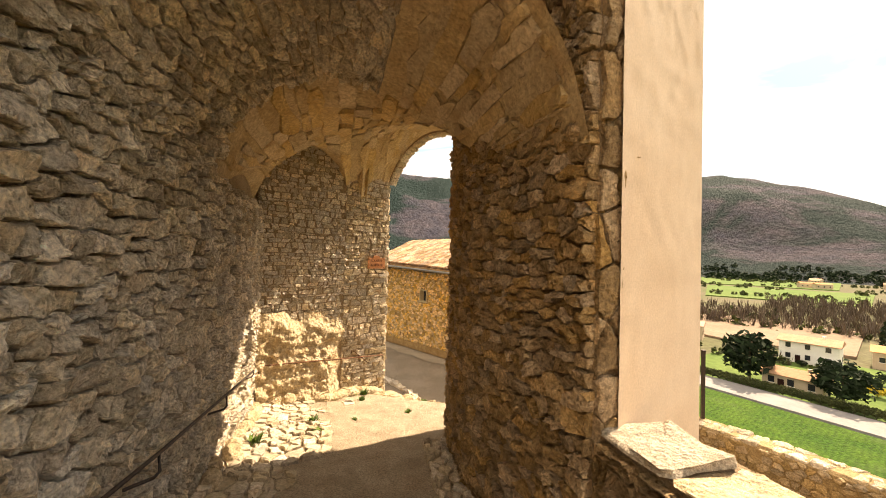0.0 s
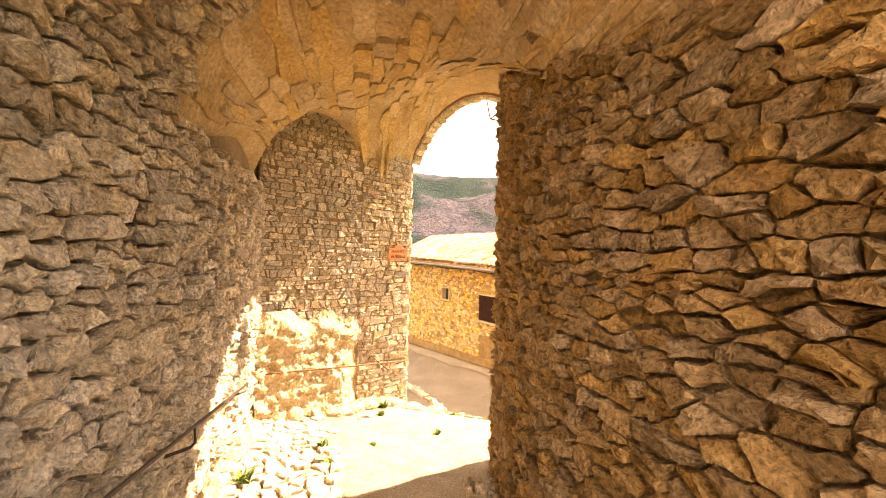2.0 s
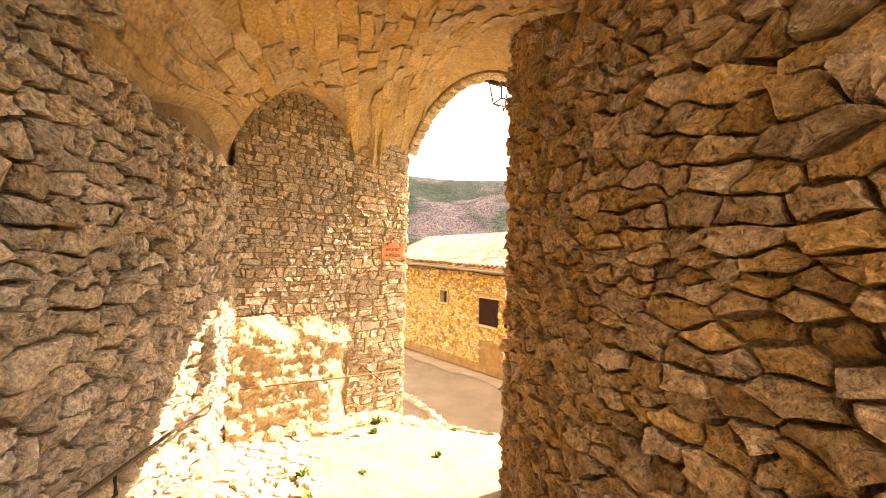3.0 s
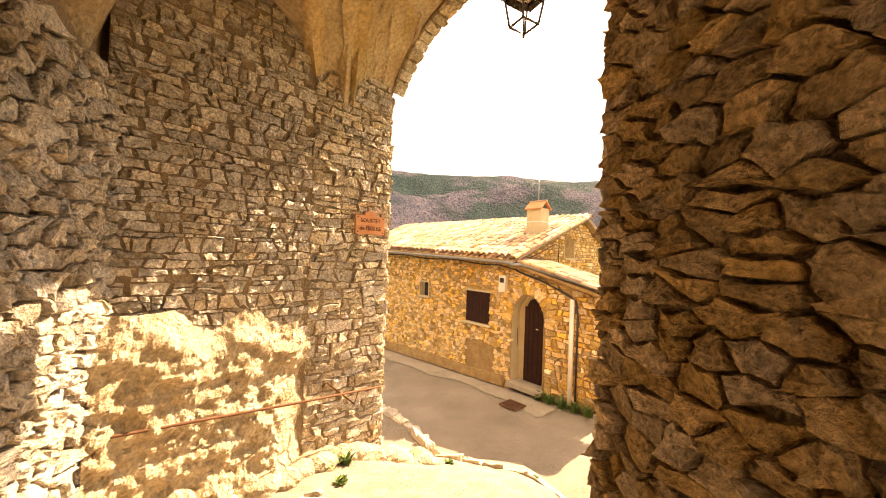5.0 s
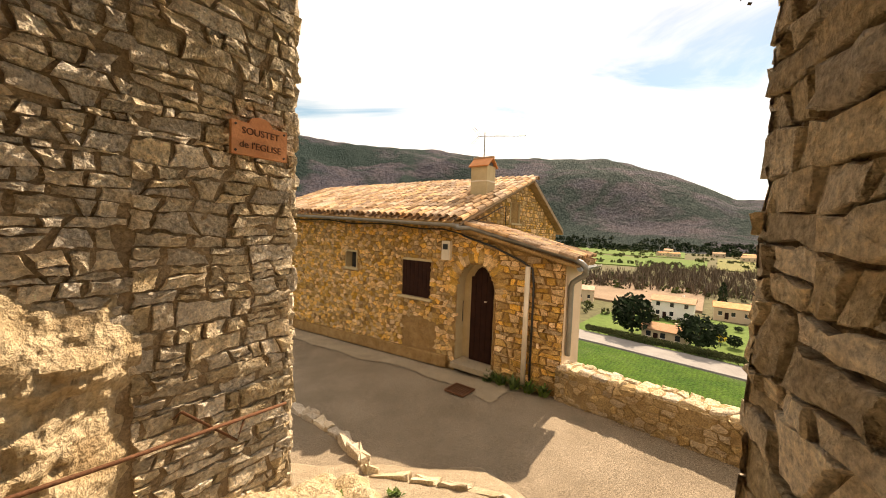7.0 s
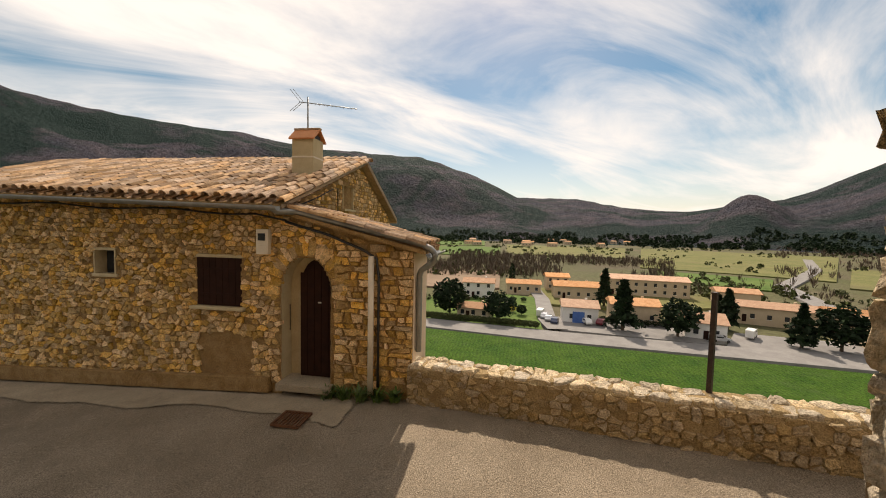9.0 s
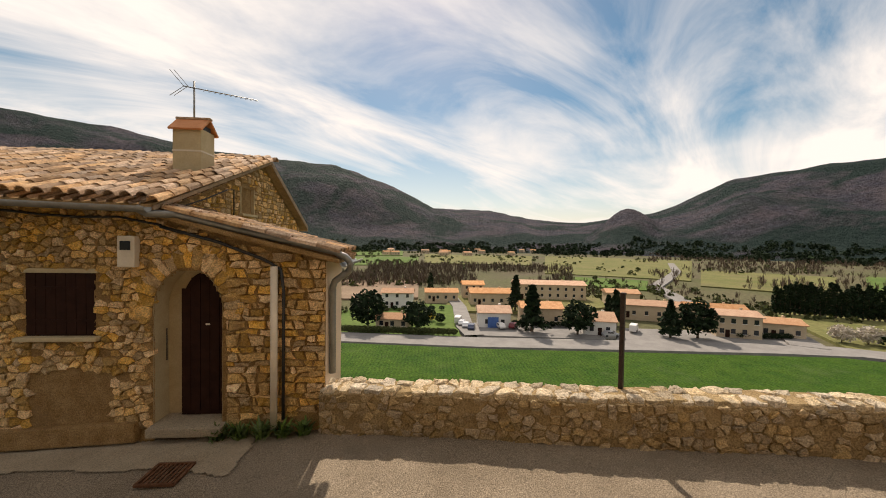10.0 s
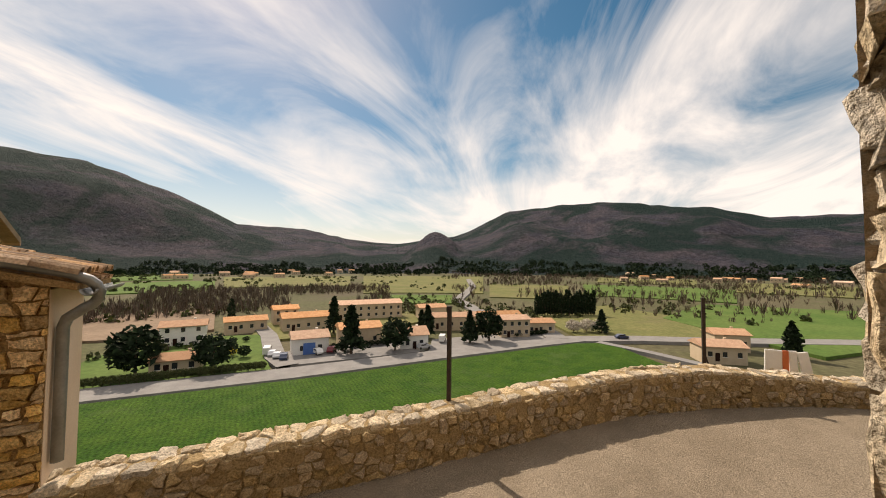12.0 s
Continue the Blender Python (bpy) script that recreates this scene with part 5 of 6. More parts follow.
rpart("bar", [left_w(1.2, 0.34, 1.15), left_w(2.57, 0.34, 0.96), left_w(3.9, 0.34, 0.81), left_w(4.9, 0.30, 0.66), left_w(5.35, 0.27, 0.58)], 0.013, rail, IRON)
for u in (2.5, 3.85):
    z = 0.96 - 0.113 * (u - 2.57)
    rpart("bracket", [left_w(u - 0.25, 0.1, z - 0.12), left_w(u - 0.03, 0.33, z - 0.13), left_w(u, 0.35, z - 0.11), left_w(u, 0.34, z)], 0.011, rail, IRON)
rpart("hook", [left_w(4.95, 0.12, 0.56), left_w(5.25, 0.27, 0.53), left_w(5.31, 0.28, 0.55), left_w(5.32, 0.27, 0.6)], 0.010, rail, IRON)


def end_p(s, o, z):
    p = EN_A + EN_D * s + EN_N * o
    return Vector((p.x, p.y, z))


rail2 = empty("handrail", *end_p(1.2, 0.3, 0.15), "thin rusty handrail along the rock and the end wall", "handrail")
rpart("bar", [end_p(-0.2, 0.42, 0.40), end_p(-0.1, 0.4, 0.36), end_p(0.55, 0.38, 0.30), end_p(1.42, 0.32, 0.205), end_p(2.42, 0.22, 0.10)], 0.012, rail2, RUST)
rpart("bracket", [end_p(1.76, 0.05, 0.2), end_p(1.78, 0.12, 0.26), end_p(2.05, 0.26, 0.0), end_p(2.1, 0.25, 0.13)], 0.009, rail2, RUST)
rpart("bracket", [end_p(-0.4, 0.1, 0.16), end_p(-0.1, 0.4, 0.16), end_p(-0.05, 0.41, 0.2), end_p(-0.05, 0.41, 0.3)], 0.010, rail2, RUST)

# lantern outside the exit arch, hanging from a wall bracket
lantern = empty("lantern", 0.19, 8.08, 4.50, "black iron street lantern hanging outside the arch", "lantern")


def ring4(r, z, turn=1.45):
    return [Vector((r * math.cos(turn + k * math.pi / 2), r * math.sin(turn + k * math.pi / 2), z)) for k in range(4)]


def lantern_panel(name, lo, hi, mat, owner, cap=False):
    a, b = ring4(*lo), ring4(*hi)
    faces = [(k, (k + 1) % 4, 4 + (k + 1) % 4, 4 + k) for k in range(4)]
    if cap:
        faces.append((4, 5, 6, 7))
    return put(name, a + b, faces, mat, owner)


lantern_panel("roof", (0.37, 0.52), (0.09, 0.68), IRON, lantern, True)
lantern_panel("reflector", (0.25, 0.53), (0.09, 0.62), PVC, lantern, True)
lantern_panel("eave", (0.37, 0.50), (0.25, 0.53), IRON, lantern)
lantern_panel("chimney_cap", (0.10, 0.68), (0.06, 0.76), IRON, lantern, True)
for k in range(4):
    tube("corner_bar", [ring4(0.175, 0.09)[k], ring4(0.26, 0.52)[k]], 0.014, IRON, lantern, sides=5)
    for r, z in ((0.175, 0.09), (0.26, 0.51)):
        tube("rim_bar", [ring4(r, z)[k], ring4(r, z)[(k + 1) % 4]], 0.014, IRON, lantern, sides=5)
    tube("foot_bar", [ring4(0.175, 0.09)[k], Vector((0, 0, -0.02))], 0.008, IRON, lantern, sides=5)
    me = mesh_of("pane", [ring4(0.175, 0.10)[k], ring4(0.175, 0.10)[(k + 1) % 4], ring4(0.255, 0.51)[(k + 1) % 4], ring4(0.255, 0.51)[k]], [(0, 1, 2, 3)], GLASS)
    pane = new("pane", me)
    pane.parent = lantern
    pane.visible_shadow = False
tube("hanger", [(0, 0, 0.74), (0, 0, 0.95)], 0.014, IRON, lantern)
tube("bracket", [(-0.60, -0.83, 0.95), (-0.35, -0.48, 1.02), (-0.1, -0.14, 1.0), (0, 0, 0.94)], 0.018, IRON, lantern)
tube("finial", [(0, 0, -0.02), (0, 0, -0.06)], 0.016, IRON, lantern)

# ---------------------------------------------------------------- valley and mountains
VZ = -24.0
CENTRE = Vector((0.0, 6.5))
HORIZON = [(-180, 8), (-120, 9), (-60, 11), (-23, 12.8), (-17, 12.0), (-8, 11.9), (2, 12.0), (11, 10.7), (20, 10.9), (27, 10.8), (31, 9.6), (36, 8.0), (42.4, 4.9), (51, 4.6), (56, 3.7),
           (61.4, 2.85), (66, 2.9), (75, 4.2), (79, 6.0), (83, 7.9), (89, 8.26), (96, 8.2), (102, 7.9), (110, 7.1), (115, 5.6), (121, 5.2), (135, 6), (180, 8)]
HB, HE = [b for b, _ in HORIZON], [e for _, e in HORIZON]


def smooth(k):
    k = max(0.0, min(1.0, k))
    return k * k * (3 - 2 * k)


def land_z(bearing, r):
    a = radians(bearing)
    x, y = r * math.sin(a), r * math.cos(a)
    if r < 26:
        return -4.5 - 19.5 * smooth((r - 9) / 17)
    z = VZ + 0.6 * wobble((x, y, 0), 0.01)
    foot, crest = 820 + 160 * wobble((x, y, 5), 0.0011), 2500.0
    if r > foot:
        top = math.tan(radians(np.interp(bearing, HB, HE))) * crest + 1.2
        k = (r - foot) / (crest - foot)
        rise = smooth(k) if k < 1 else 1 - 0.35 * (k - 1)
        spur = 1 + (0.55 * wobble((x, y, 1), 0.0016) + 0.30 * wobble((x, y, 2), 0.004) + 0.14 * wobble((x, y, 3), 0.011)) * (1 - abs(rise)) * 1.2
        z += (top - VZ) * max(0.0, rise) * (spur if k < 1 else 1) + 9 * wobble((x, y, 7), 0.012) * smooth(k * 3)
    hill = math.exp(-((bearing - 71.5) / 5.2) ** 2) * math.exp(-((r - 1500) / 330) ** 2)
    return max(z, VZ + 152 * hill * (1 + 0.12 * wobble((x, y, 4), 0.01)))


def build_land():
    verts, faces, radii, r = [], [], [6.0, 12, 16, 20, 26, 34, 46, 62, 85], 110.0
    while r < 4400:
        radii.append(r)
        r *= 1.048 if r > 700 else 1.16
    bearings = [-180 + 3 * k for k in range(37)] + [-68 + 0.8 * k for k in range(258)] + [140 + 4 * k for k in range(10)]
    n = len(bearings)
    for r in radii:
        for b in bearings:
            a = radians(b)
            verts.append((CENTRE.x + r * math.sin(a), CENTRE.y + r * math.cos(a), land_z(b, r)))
    for i in range(len(radii) - 1):
        for j in range(n):
            k = (j + 1) % n
            faces.append((i * n + j, (i + 1) * n + j, (i + 1) * n + k, i * n + k)[::-1])
    verts.append((CENTRE.x, CENTRE.y, -4.5))
    for j in range(n):
        faces.append((len(verts) - 1, (j + 1) % n, j))
    ob = put("ground", verts, faces, LAND, smooth=True)
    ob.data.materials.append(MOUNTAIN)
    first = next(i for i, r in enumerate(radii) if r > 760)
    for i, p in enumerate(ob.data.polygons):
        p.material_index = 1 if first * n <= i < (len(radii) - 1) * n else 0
    return tagged(ob, "wide valley floor rising to wooded mountains", "ground", kind="structure")


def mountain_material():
    # Scrub tones shifted to blue, distance haze put into the colour.
    m = material("mountain_scrub_hazed", (0.046, 0.047, 0.064), (0.088, 0.076, 0.086), 0.95, 0.012, 0.09, 0.0, stains=None, fine_mix=0.5)
    t = m.node_tree
    bsdf = t.nodes["Principled BSDF"]
    old = bsdf.inputs["Base Color"].links[0].from_socket
    geo = node(t, "ShaderNodeNewGeometry")
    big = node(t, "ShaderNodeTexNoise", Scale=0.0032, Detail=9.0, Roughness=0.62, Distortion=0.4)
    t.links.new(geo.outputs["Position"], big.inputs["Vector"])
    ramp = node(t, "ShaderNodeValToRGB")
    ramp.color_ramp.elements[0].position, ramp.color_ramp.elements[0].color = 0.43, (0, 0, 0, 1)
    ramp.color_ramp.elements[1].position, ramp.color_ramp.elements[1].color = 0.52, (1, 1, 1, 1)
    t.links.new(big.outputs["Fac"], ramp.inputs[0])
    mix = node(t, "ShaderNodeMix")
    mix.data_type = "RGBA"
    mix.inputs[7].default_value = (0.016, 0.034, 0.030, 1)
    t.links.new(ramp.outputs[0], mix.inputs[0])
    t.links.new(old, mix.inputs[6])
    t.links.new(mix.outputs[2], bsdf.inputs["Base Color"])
    bp = node(t, "ShaderNodeBump", Strength=1.0, Distance=40.0)
    small = node(t, "ShaderNodeTexNoise", Scale=0.05, Detail=6.0, Roughness=0.7)
    t.links.new(geo.outputs["Position"], small.inputs["Vector"])
    t.links.new(small.outputs["Fac"], bp.inputs["Height"])
    t.links.new(bp.outputs[0], bsdf.inputs["Normal"])
    return m


LAND = material("valley_scrub", (0.115, 0.098, 0.06), (0.085, 0.09, 0.04), 0.95, 0.02, 0.5, 0.0, stains=(0.10, 0.08, 0.058), fine_mix=0.35)
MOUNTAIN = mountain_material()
CROP = material("young_crop", (0.026, 0.070, 0.006), (0.048, 0.098, 0.010), 0.9, 0.25, 2.4, 1.0, stains=(0.065, 0.10, 0.03), fine_mix=0.5, depth=0.25)
MEADOW = material("meadow", (0.12, 0.13, 0.045), (0.17, 0.16, 0.065), 0.95, 0.05, 0.8, 0.0, stains=(0.15, 0.125, 0.07), fine_mix=0.25)
GREEN = material("bright_meadow", (0.07, 0.125, 0.028), (0.105, 0.15, 0.04), 0.95, 0.04, 0.8, 0.0, fine_mix=0.25)
PLOUGHED = material("ploughed_field", (0.20, 0.145, 0.10), (0.245, 0.18, 0.125), 0.95, 0.06, 0.9, 0.0, fine_mix=0.2)
TARMAC = material("pale_tarmac", (0.20, 0.19, 0.18), (0.25, 0.24, 0.225), 0.9, 0.3, 3.0, 0.0, fine_mix=0.08)
RENDER_CREAM = material("cream_render", (0.48, 0.38, 0.26), (0.55, 0.44, 0.31), 0.9, 0.5, 6, 0.0, fine_mix=0.06)
RENDER_WHITE = material("white_render", (0.74, 0.70, 0.64), (0.78, 0.75, 0.70), 0.9, 0.5, 6, 0.0, fine_mix=0.05)
ROOF_FAR = material("far_tiles", (0.46, 0.25, 0.14), (0.56, 0.34, 0.20), 0.9, 0.8, 5, 0.0, 0.2, fine_mix=0.25)
BLUE = material("blue_paint", (0.05, 0.12, 0.35), (0.06, 0.15, 0.40), 0.6, 1, 6, 0.0, fine_mix=0.05)
CONIFER = material("conifer_needles", (0.014, 0.026, 0.013), (0.026, 0.042, 0.018), 0.85, 0.8, 8, 0.0, 0.3, fine_mix=0.3)
BARE = material("bare_twigs", (0.095, 0.070, 0.050), (0.14, 0.105, 0.075), 0.95, 0.2, 3, 0.0, 0.35, fine_mix=0.3)
SHRUB = material("shrub_green", (0.06, 0.075, 0.028), (0.10, 0.11, 0.04), 0.9, 0.3, 4, 0.0, 0.35, fine_mix=0.3)
BLOSSOM = material("yellow_blossom", (0.55, 0.42, 0.04), (0.62, 0.50, 0.08), 0.8, 2, 8, 0.0, fine_mix=0.2)
PALE_BLOOM = material("pale_blossom", (0.50, 0.44, 0.36), (0.58, 0.52, 0.44), 0.9, 2, 8, 0.0, fine_mix=0.2)
BARK = material("bark", (0.09, 0.065, 0.045), (0.13, 0.095, 0.065), 0.95, 4, 30, 0.3)


def drilled_rows(m):
    """Faint darker rows across a field."""
    t = m.node_tree
    bsdf = t.nodes["Principled BSDF"]
    old = bsdf.inputs["Base Color"].links[0].from_socket
    geo = node(t, "ShaderNodeNewGeometry")
    turn = node(t, "ShaderNodeMapping")
    turn.inputs["Rotation"].default_value = (0, 0, radians(43))
    t.links.new(geo.outputs["Position"], turn.inputs["Vector"])
    wave = node(t, "ShaderNodeTexWave", Scale=0.42, Distortion=5.0, Detail=4.0)
    wave.inputs["Detail Scale"].default_value = 1.2
    t.links.new(turn.outputs[0], wave.inputs["Vector"])
    lift = node(t, "ShaderNodeMapRange")
    lift.inputs["To Min"].default_value, lift.inputs["To Max"].default_value = 0.82, 1.06
    t.links.new(wave.outputs["Fac"], lift.inputs["Value"])
    mul = node(t, "ShaderNodeVectorMath")
    mul.operation = "SCALE"
    t.links.new(old, mul.inputs[0])
    t.links.new(lift.outputs[0], mul.inputs["Scale"])
    t.links.new(mul.outputs[0], bsdf.inputs["Base Color"])


drilled_rows(CROP)
build_land()


def patch(name, pts, mat, lift, label, category="field"):
    bm = bmesh.new()
    top = [bm.verts.new((x, y, VZ + lift)) for x, y in pts]
    low = [bm.verts.new((x, y, VZ - 3.0)) for x, y in pts]
    bm.faces.new(top)
    for i in range(len(pts)):
        j = (i + 1) % len(pts)
        bm.faces.new((top[i], top[j], low[j], low[i]))
    return tagged(part(name, bm, mat), label, category, kind="structure")


def strip(name, pts, width, mat, lift, label):
    v = [Vector(p) for p in pts]
    verts, faces = [], []
    for i, p in enumerate(v):
        d = (v[min(i + 1, len(v) - 1)] - v[max(i - 1, 0)]).normalized()
        n = Vector((-d.y, d.x)) * width / 2
        verts += [(*(p + n), VZ + lift), (*(p - n), VZ + lift), (*(p - n * 1.05), VZ - 3), (*(p + n * 1.05), VZ - 3)]
    for i in range(len(v) - 1):
        a = 4 * i
        faces += [(a, a + 1, a + 5, a + 4), (a + 1, a + 2, a + 6, a + 5), (a + 3, a, a + 4, a + 7)]
    return tagged(put(name, verts, faces, mat), label, "road", kind="structure")


def sector(b0, b1, r0, r1, mat, lift, label):
    n = 6
    pts = [(CENTRE.x + r0 * math.sin(radians(b0 + (b1 - b0) * k / n)), CENTRE.y + r0 * math.cos(radians(b0 + (b1 - b0) * k / n))) for k in range(n + 1)]
    pts += [(CENTRE.x + r1 * math.sin(radians(b1 + (b0 - b1) * k / n)), CENTRE.y + r1 * math.cos(radians(b1 + (b0 - b1) * k / n))) for k in range(n + 1)]
    patch("field", pts, mat, lift, label)


patch("field", [(0, 124), (41.5, 80.5), (62.5, 56.5), (85, 33.5), (116, 1.5), (121, -9), (98, -19), (70, -26), (34, -22), (25, 0), (22, 28), (8, 36), (-22, 60)], CROP, 1.0, "bright green field of young crop below the village")
strip("road", [(-60, 196), (0, 133), (22, 109), (44, 85.5), (65, 61.5), (90, 36.5), (112, 14), (124, 0), (131, -18), (137, -45), (150, -90)], 8.0, TARMAC, 1.05, "pale grey main road across the valley")
strip("road", [(122, 6), (133, 9), (150, 22), (175, 42), (228, 68), (300, 78), (363, 88), (520, 130)], 7.0, TARMAC, 1.12, "pale side road curving away across the valley")
strip("road", [(69, 66), (74, 74), (95, 96), (112, 118)], 5.0, TARMAC, 1.1, "pale village lane between gardens")
strip("road", [(121, -6), (112, -18), (100, -30)], 3.0, TARMAC, 1.08, "narrow pale track beside the field")
patch("yard", [(70, 66), (92, 42), (97, 47), (100, 55), (86, 70), (78, 78)], TARMAC, 0.85, "pale paved forecourt by the road", "yard")
patch("yard", [(93, 40), (122, 10), (133, 12), (122, 28), (108, 44)], TARMAC, 0.8, "pale paved forecourt by the road", "yard")
patch("field", [(105, 200), (136, 168), (97, 122), (72, 138), (40, 190)], PLOUGHED, 0.9, "bare ploughed brown field")
patch("field", [(40, 97), (66, 68), (73, 76), (96, 100), (88, 112), (60, 118)], GREEN, 0.8, "green garden plots between the houses")
patch("field", [(86, 96), (110, 70), (140, 60), (165, 75), (130, 110), (112, 116)], MEADOW, 0.75, "grassy plot between the houses")
patch("field", [(130, 0), (176, 16), (232, -22), (172, -62), (134, -36)], MEADOW, 0.8, "olive green meadow beside the road")
patch("field", [(186, -40), (260, -80), (250, -150), (150, -100), (122, -62), (146, -52)], GREEN, 0.95, "bright green meadow beyond the road")
for b0, b1, r0, r1, mat, label in ((26, 40, 350, 520, GREEN, "light green far meadow"), (24, 37.5, 560, 800, GREEN, "light green far meadow"), (41, 58, 380, 620, MEADOW, "dry yellow far meadow"), (60, 79, 290, 640, MEADOW, "pale olive far meadow"),
                                   (62, 74, 215, 270, GREEN, "green far meadow"), (80, 92, 260, 420, MEADOW, "dry far meadow"), (94, 112, 300, 460, GREEN, "green far meadow"), (96, 108, 520, 700, MEADOW, "dry far meadow"), (8, 22, 260, 420, GREEN, "green far meadow"),
                                   (112, 122, 420, 640, MEADOW, "dry far meadow")):
    sector(b0, b1, r0, r1, mat, 0.8, label)


# woods and scrub, far off
def scatter(name, count, b0, b1, r0, r1, size, mat, label, seed, tall=1.0, clear=None, bare=False):
    rng = random.Random(seed)
    verts, faces = [], []
    for _ in range(count):
        b, r = rng.uniform(b0, b1), math.sqrt(rng.uniform(r0 * r0, r1 * r1))
        a = radians(b)
        x, y = CENTRE.x + r * math.sin(a), CENTRE.y + r * math.cos(a)
        if wobble((x, y, seed), 0.012) < (clear if clear is not None else -1):
            continue
        s = rng.uniform(*size)
        base = Vector((x, y, land_z(b, r)))
        for q in range(16 if bare else 24):
            d = Vector((rng.gauss(0, 1), rng.gauss(0, 1), rng.gauss(0, 0.8))).normalized()
            k = len(verts)
            if bare:
                tip = base + Vector((d.x * s * 0.75, d.y * s * 0.75, s * tall * (1.0 + rng.uniform(-0.3, 0.9))))
                foot = base + (tip - base) * (0.0 if q < 3 else rng.uniform(0.2, 0.5))
                w = Vector((d.y, -d.x, 0)) * s * (0.05 if q < 3 else 0.13)
                verts += [foot - w * 0.3, foot + w * 0.3, foot + (tip - foot) * 0.6 + w, tip]
                faces.append((k, k + 1, k + 2, k + 3))
            else:
                c = base + Vector((d.x * s * 0.75, d.y * s * 0.75, s * tall * (0.75 + 0.75 * d.z)))
                e1 = Vector((rng.gauss(0, 1), rng.gauss(0, 1), rng.gauss(0, 1))).normalized() * s * 0.5
                e2 = e1.cross(Vector((rng.gauss(0, 1), rng.gauss(0, 1), rng.gauss(0, 1)))).normalized() * s * 0.35
                verts += [c - e1, c + e2, c + e1, c - e2]
                faces.append((k, k + 1, k + 2, k + 3))
    return tagged(put(name, verts, faces, mat), label, "woods", kind="stuff")


scatter("bare_woods", 2600, 14, 64, 190, 350, (1.0, 2.8), BARE, "bare winter trees in a belt across the valley", 1, 1.5, -0.15, True)
scatter("bare_woods", 3600, 74, 128, 230, 860, (1.3, 3.6), BARE, "bare winter trees in a belt across the valley", 2, 1.3, -0.1, True)
scatter("hedges", 1700, 14, 128, 150, 800, (0.8, 2.4), SHRUB, "green hedges and bushes over the valley", 3, 1.0, 0.05)
scatter("foot_woods", 3200, -20, 126, 720, 1120, (3, 6), CONIFER, "dark pine woods on the lower slopes", 4, 1.2, -0.1)
scatter("garden_bushes", 700, 18, 100, 118, 240, (0.6, 1.7), SHRUB, "garden bushes and scrub round the village", 8, 1.1, 0.08)
scatter("garden_scrub", 700, 18, 118, 118, 260, (0.6, 1.9), BARE, "bare garden trees round the village", 9, 1.4, 0.08, True)
scatter("orchard", 240, 24, 40, 350, 800, (1.5, 3), SHRUB, "scattered orchard trees in the meadows", 6, 1.0, 0.0)


# village houses
def village_house(x, y, w, d, h, rise, turn, wall_mat, label, windows=3, storeys=1, hip=False, door_mat=DOOR):
    base = empty("village_house", x, y, VZ + 0.9, label, "house", "houses of the village")
    m = pose(0, 0, 0, 0, 0, turn)
    part("wall", box_bm(m @ pose(0, 0, h / 2 - 0.5), (w, d, h + 1.0)), wall_mat, base)
    bm = bmesh.new()
    ow, od = w / 2 + 0.45, d / 2 + 0.45
    cut_ = ow - (od if hip else 0.0)
    low = [bm.verts.new(m @ Vector(c)) for c in ((-ow, -od, h - 0.05), (ow, -od, h - 0.05), (ow, od, h - 0.05), (-ow, od, h - 0.05))]
    mid = [bm.verts.new(m @ Vector(c)) for c in ((-ow, -od, h + 0.12), (ow, -od, h + 0.12), (ow, od, h + 0.12), (-ow, od, h + 0.12))]
    top = [bm.verts.new(m @ Vector(c)) for c in ((-cut_, 0, h + rise), (cut_, 0, h + rise))]
    bm.faces.new(low[::-1])
    for i in range(4):
        bm.faces.new((low[i], low[(i + 1) % 4], mid[(i + 1) % 4], mid[i]))
    bm.faces.new((mid[0], mid[1], top[1], top[0]))
    bm.faces.new((mid[2], mid[3], top[0], top[1]))
    bm.faces.new((mid[1], mid[2], top[1]))
    bm.faces.new((mid[3], mid[0], top[0]))
    part("roof", bm, ROOF_FAR, base)
    for st in range(storeys):
        for k in range(windows):
            wx = -w / 2 + w * (k + 0.5) / windows
            wz = 1.6 + 2.7 * st
            if wz + 0.6 > h:
                continue
            win_ = part("window", box_bm(m @ pose(wx, -d / 2 - 0.02, wz), (1.0, 0.08, 1.25)), GLASS_DARK, base)
            part("sill", box_bm(m @ pose(wx, -d / 2 - 0.08, wz - 0.68), (1.2, 0.16, 0.1)), RENDER_WHITE, win_)
    for k in range(2):
        part("window", box_bm(m @ pose(w / 2 + 0.02, -d / 4 + d / 2 * k, 1.6), (0.08, 0.9, 1.2)), GLASS_DARK, base)
    part("door", box_bm(m @ pose(w * 0.5 / max(1, windows) - w / 2 + w / max(1, windows) * 0.5, -d / 2 - 0.03, 0.9), (1.0, 0.1, 2.1)), door_mat, base)
    part("chimney", box_bm(m @ pose(w * 0.22, d * 0.12, h + rise * 0.8), (0.6, 0.6, 1.2)), wall_mat, base)
    return base


